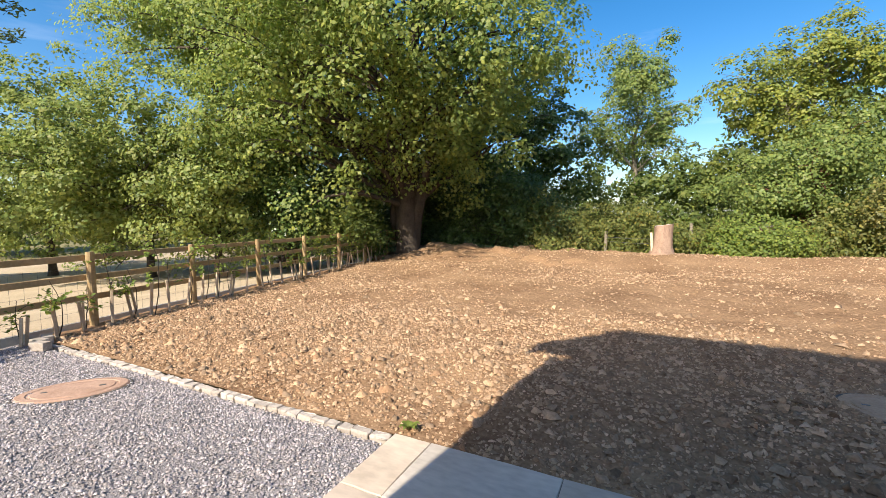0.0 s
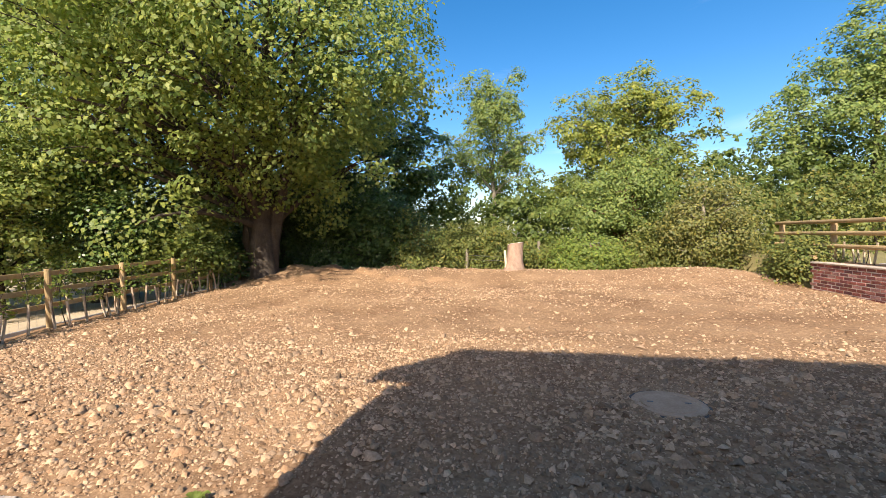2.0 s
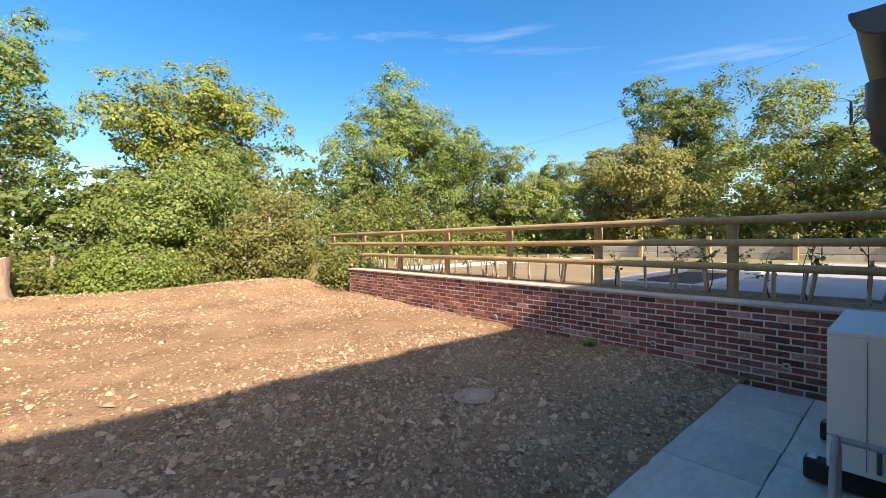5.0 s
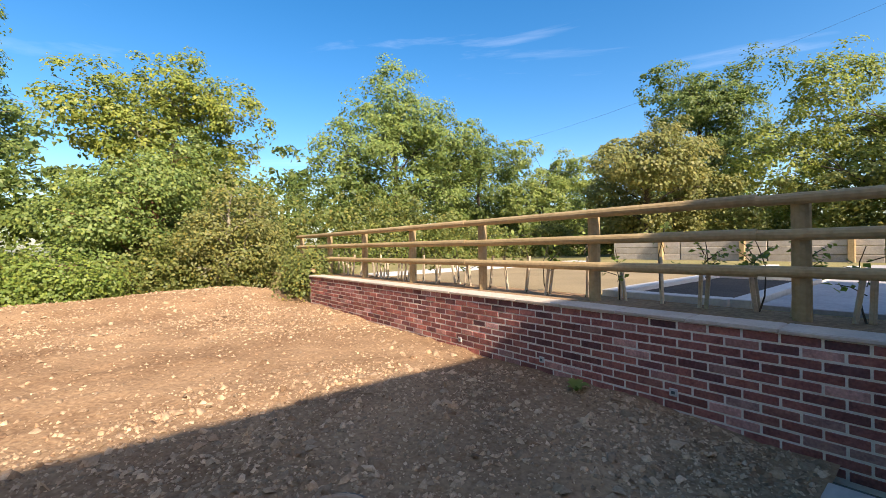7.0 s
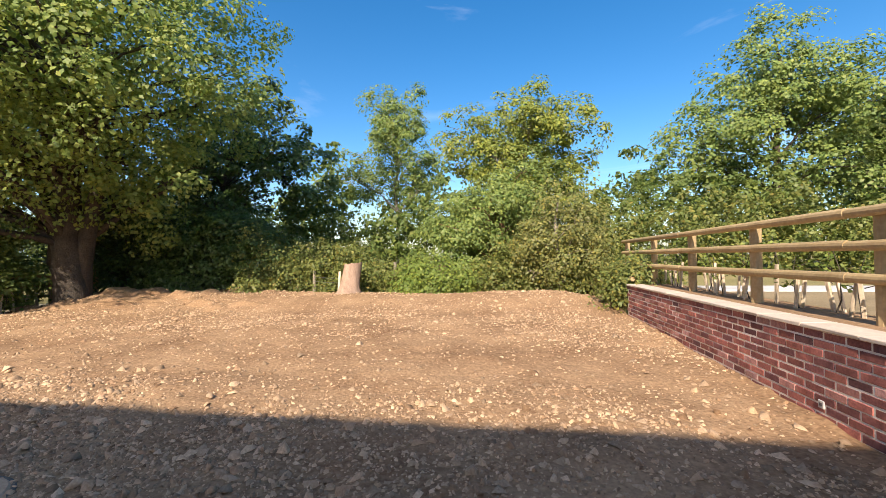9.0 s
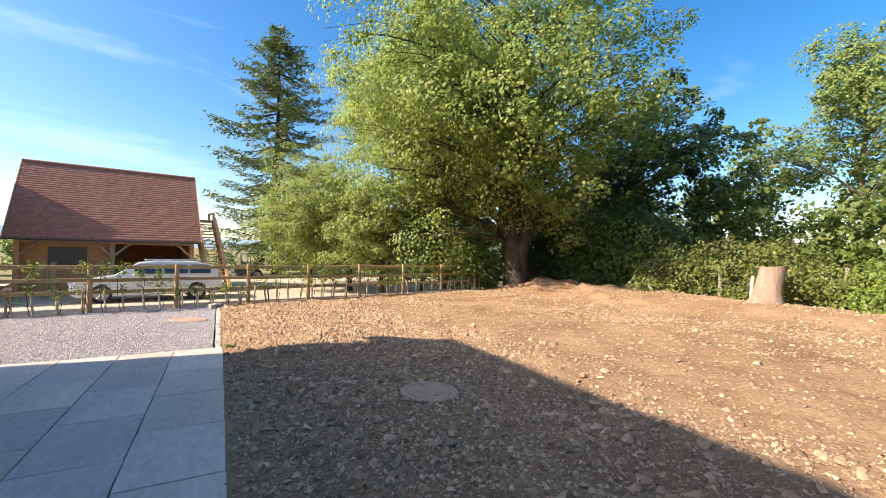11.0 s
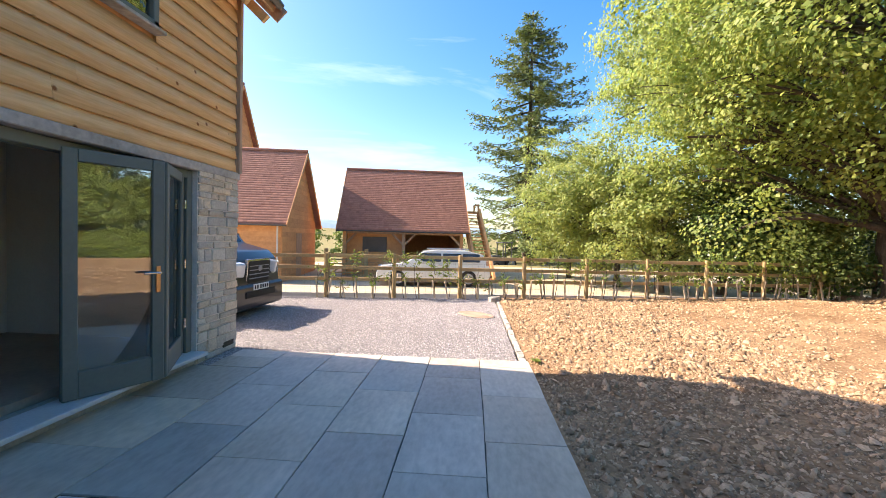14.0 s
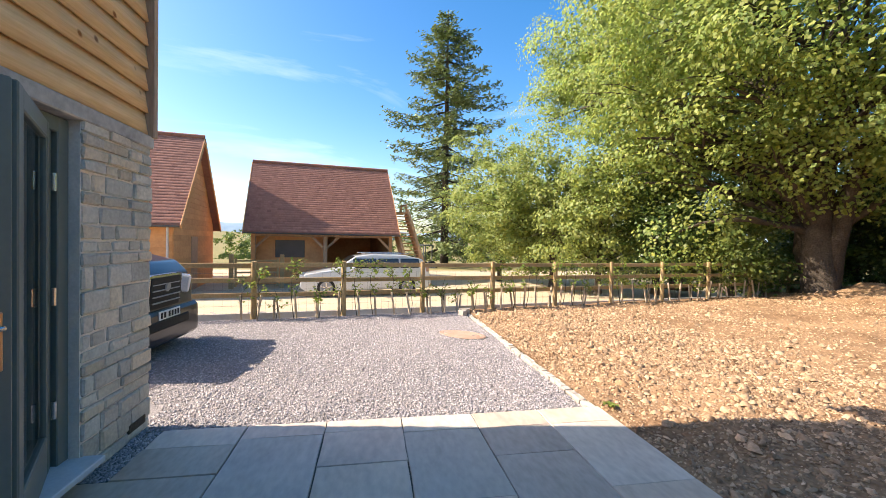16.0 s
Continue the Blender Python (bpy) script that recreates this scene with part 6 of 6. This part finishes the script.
def van():
    t = thing("van", (-2.34, -4.72, -0.02), "dark blue-grey panel van parked on the gravel", "van", rz=-2)
    prof = [(-5.2, 0.35), (-5.25, 1.2), (-5.15, 2.25), (-4.9, 2.35), (-1.75, 2.35), (-1.55, 2.22), (-0.85, 1.32), (-0.25, 1.19), (-0.05, 1.02), (0.02, 0.6), (-0.04, 0.34), (-0.3, 0.27), (-5.0, 0.27)]
    body = profile_body(prof, 1.0, 0.06, M["van_paint"], t, inset=0.14)
    for v in body.data.vertices:
        if v.co.y > -0.9:
            v.co.x *= 1 - 0.22 * ((v.co.y + 0.9) / 0.9) ** 1.6
    part("windscreen", roof_bm([(-0.80, -1.50, 2.16), (0.80, -1.50, 2.16), (0.86, -0.87, 1.335), (-0.86, -0.87, 1.335)]), M["car_glass"], t)
    for sx in (-1, 1):
        part("side_window", box((0, 0, 0), (0.02, 0.95, 0.55), 0.02, pose(sx * 0.925, -1.75, 1.68, 0, -sx * 6.5, 0)), M["car_glass"], t)
        bm = box((0, 0, 0), (0.36, 0.34, 0.26), 0.07, pose(sx * 0.62, -0.13, 0.89, -10, 0, sx * -22), seg=3)
        part("headlight", bm, M["lamp_lens"], t, "clear headlight")
        part("mirror", box((sx * 1.1, -1.35, 1.32), (0.2, 0.14, 0.32), 0.05, seg=2), M["black_rubber"], t)
        part("fog_lamp", box((sx * 0.58, 0.04, 0.44), (0.22, 0.05, 0.08), 0.02), M["lamp_lens"], t)
    part("grille_surround", box((0, 0, 0), (0.78, 0.05, 0.46), 0.05, pose(0, 0.0, 0.82, -4), seg=2), M["chrome"], t, "chrome grille surround")
    part("grille", box((0, 0, 0), (0.72, 0.06, 0.40), 0.04, pose(0, 0.008, 0.82, -4), seg=2), M["black_rubber"], t, "black grille mesh")
    for k in range(4):
        part("grille_bar", box((0, 0, 0), (0.66, 0.02, 0.016), 0.004, pose(0, 0.038, 0.70 + 0.075 * k, -4)), M["grey_metal"], t)
    part("badge", cyl((0, 0.03, 0.88), (0, 0.06, 0.875), 0.055, n=20), M["grey_metal"], t, "oval badge")
    part("bumper", box((0, -0.14, 0.37), (1.74, 0.42, 0.46), 0.12, seg=3), M["van_paint"], t)
    part("lower_grille", box((0, 0.062, 0.42), (1.0, 0.05, 0.12), 0.01), M["black_rubber"], t)
    part("number_plate", box((0, 0.075, 0.54), (0.52, 0.012, 0.11), 0.003), M["plate"], t, "white number plate")
    for k in range(6):
        part("plate_mark", box((-0.2 + k * 0.075 + (0.03 if k > 3 else 0), 0.084, 0.54), (0.042, 0.004, 0.07)), M["black_rubber"], t)
    for sx in (-0.9, 0.9):
        for y in (-0.95, -4.2):
            wheel(t, sx, y, 0.34)


def roof_bm(pts, thick=0.015):
    bm = bmesh.new()
    a = [bm.verts.new(p) for p in pts]
    n = (Vector(pts[1]) - Vector(pts[0])).cross(Vector(pts[2]) - Vector(pts[0])).normalized() * thick
    b = [bm.verts.new(Vector(p) + n) for p in pts]
    c = [bm.verts.new(Vector(p) - n) for p in pts]
    bm.faces.new(b), bm.faces.new(c[::-1])
    for i in range(4):
        bm.faces.new((b[i], c[i], c[(i + 1) % 4], b[(i + 1) % 4]))
    bmesh.ops.recalc_face_normals(bm, faces=bm.faces)
    a = [bm.verts.remove(v) for v in a]
    return bm


def car():
    t = thing("estate_car", (-11.6, -4.55, -0.45), "silver-white estate car parked beyond the fence", "car", rz=math.degrees(math.atan2(-FDIR.x, FDIR.y)))
    prof = [(0.0, 0.35), (0.03, 0.62), (0.18, 0.80), (1.15, 0.95), (1.85, 1.40), (2.4, 1.47), (3.6, 1.45), (4.25, 1.30), (4.48, 0.95), (4.55, 0.45), (4.4, 0.26), (0.2, 0.22)]
    profile_body(prof, 0.9, 0.05, M["car_paint"], t, inset=0.22)
    for sx in (-1, 1):
        for y0, y1 in ((1.75, 2.55), (2.62, 3.35), (3.42, 4.1)):
            part("side_window", box((0, 0, 0), (0.02, y1 - y0, 0.33), 0.02, pose(sx * 0.80, (y0 + y1) / 2, 1.16, 0, -sx * 14, 0)), M["car_glass"], t)
        part("headlight", box((sx * 0.7, 0.1, 0.70), (0.34, 0.22, 0.13), 0.04, seg=2), M["lamp_lens"], t)
        part("tail_light", box((sx * 0.76, 4.42, 0.95), (0.16, 0.14, 0.22), 0.03), M["cover_red"], t)
        part("door_handle", box((sx * 0.895, 2.5, 0.86), (0.02, 0.16, 0.03), 0.006), M["chrome"], t)
        part("mirror", box((sx * 0.98, 1.75, 0.98), (0.18, 0.12, 0.13), 0.03), M["car_paint"], t)
        part("roof_bar", box((sx * 0.6, 2.9, 1.49), (0.03, 1.7, 0.03), 0.008), M["chrome"], t)
    part("windscreen", roof_bm([(-0.66, 1.15, 0.98), (0.66, 1.15, 0.98), (0.6, 1.82, 1.38), (-0.6, 1.82, 1.38)]), M["car_glass"], t)
    part("grille", box((0, 0.0, 0.58), (0.9, 0.05, 0.2), 0.03), M["black_rubber"], t)
    for sx in (-0.8, 0.8):
        for y in (0.85, 3.65):
            wheel(t, sx, y, 0.33)


van()
car()


# field gate and far machine
def gate():
    t = thing("field_gate", (-13.4, -7.2, GROUND_Y), "five-bar timber field gate by the barn", "gate", rz=10)
    for z in (0.25, 0.45, 0.65, 0.85, 1.1):
        part("gate_bar", box((0, 0.75, z), (0.03, 1.5, 0.07), 0.004), M["rail"], t)
    for y in (0, 1.5):
        part("gate_stile", box((0, y, 0.65), (0.07, 0.08, 1.1), 0.005), M["rail"], t)
    part("gate_brace", box((0, 0, 0), (0.03, 1.7, 0.07), 0.003, pose(-0.03, 0.75, 0.65, 32)), M["rail"], t)
    part("gate_post", box((0, -0.15, 0.65), (0.16, 0.16, 1.4), 0.01), M["rail"], t)
    part("gate_post", box((0, 1.66, 0.65), (0.16, 0.16, 1.4), 0.01), M["rail"], t)


gate()


def digger():
    t = thing("compact_tractor", (-27.5, 1.6, -0.95), "small dark tractor parked in the far yard", "tractor", rz=30)
    part("chassis", box((0, 0, 0.6), (0.8, 1.8, 0.4), 0.06), M["gutter"], t)
    part("bonnet", box((0, -0.55, 0.98), (0.6, 0.85, 0.4), 0.06), M["gutter"], t)
    for x in (-0.42, 0.42):
        for y in (-0.05, 0.75):
            part("cab_post", box((x, y, 1.5), (0.06, 0.06, 1.3)), M["gutter"], t)
        wheel(t, x * 1.3, 0.6, 0.5, 0.25)
        wheel(t, x * 1.3, -0.75, 0.33, 0.2)
    part("cab_roof", box((0, 0.35, 2.18), (1.0, 1.0, 0.1), 0.03), M["gutter"], t)


digger()


# pieces of walls and paving last
build_boards()
build_wing_boards()
build_stones()
build_slabs()
build_bricks()
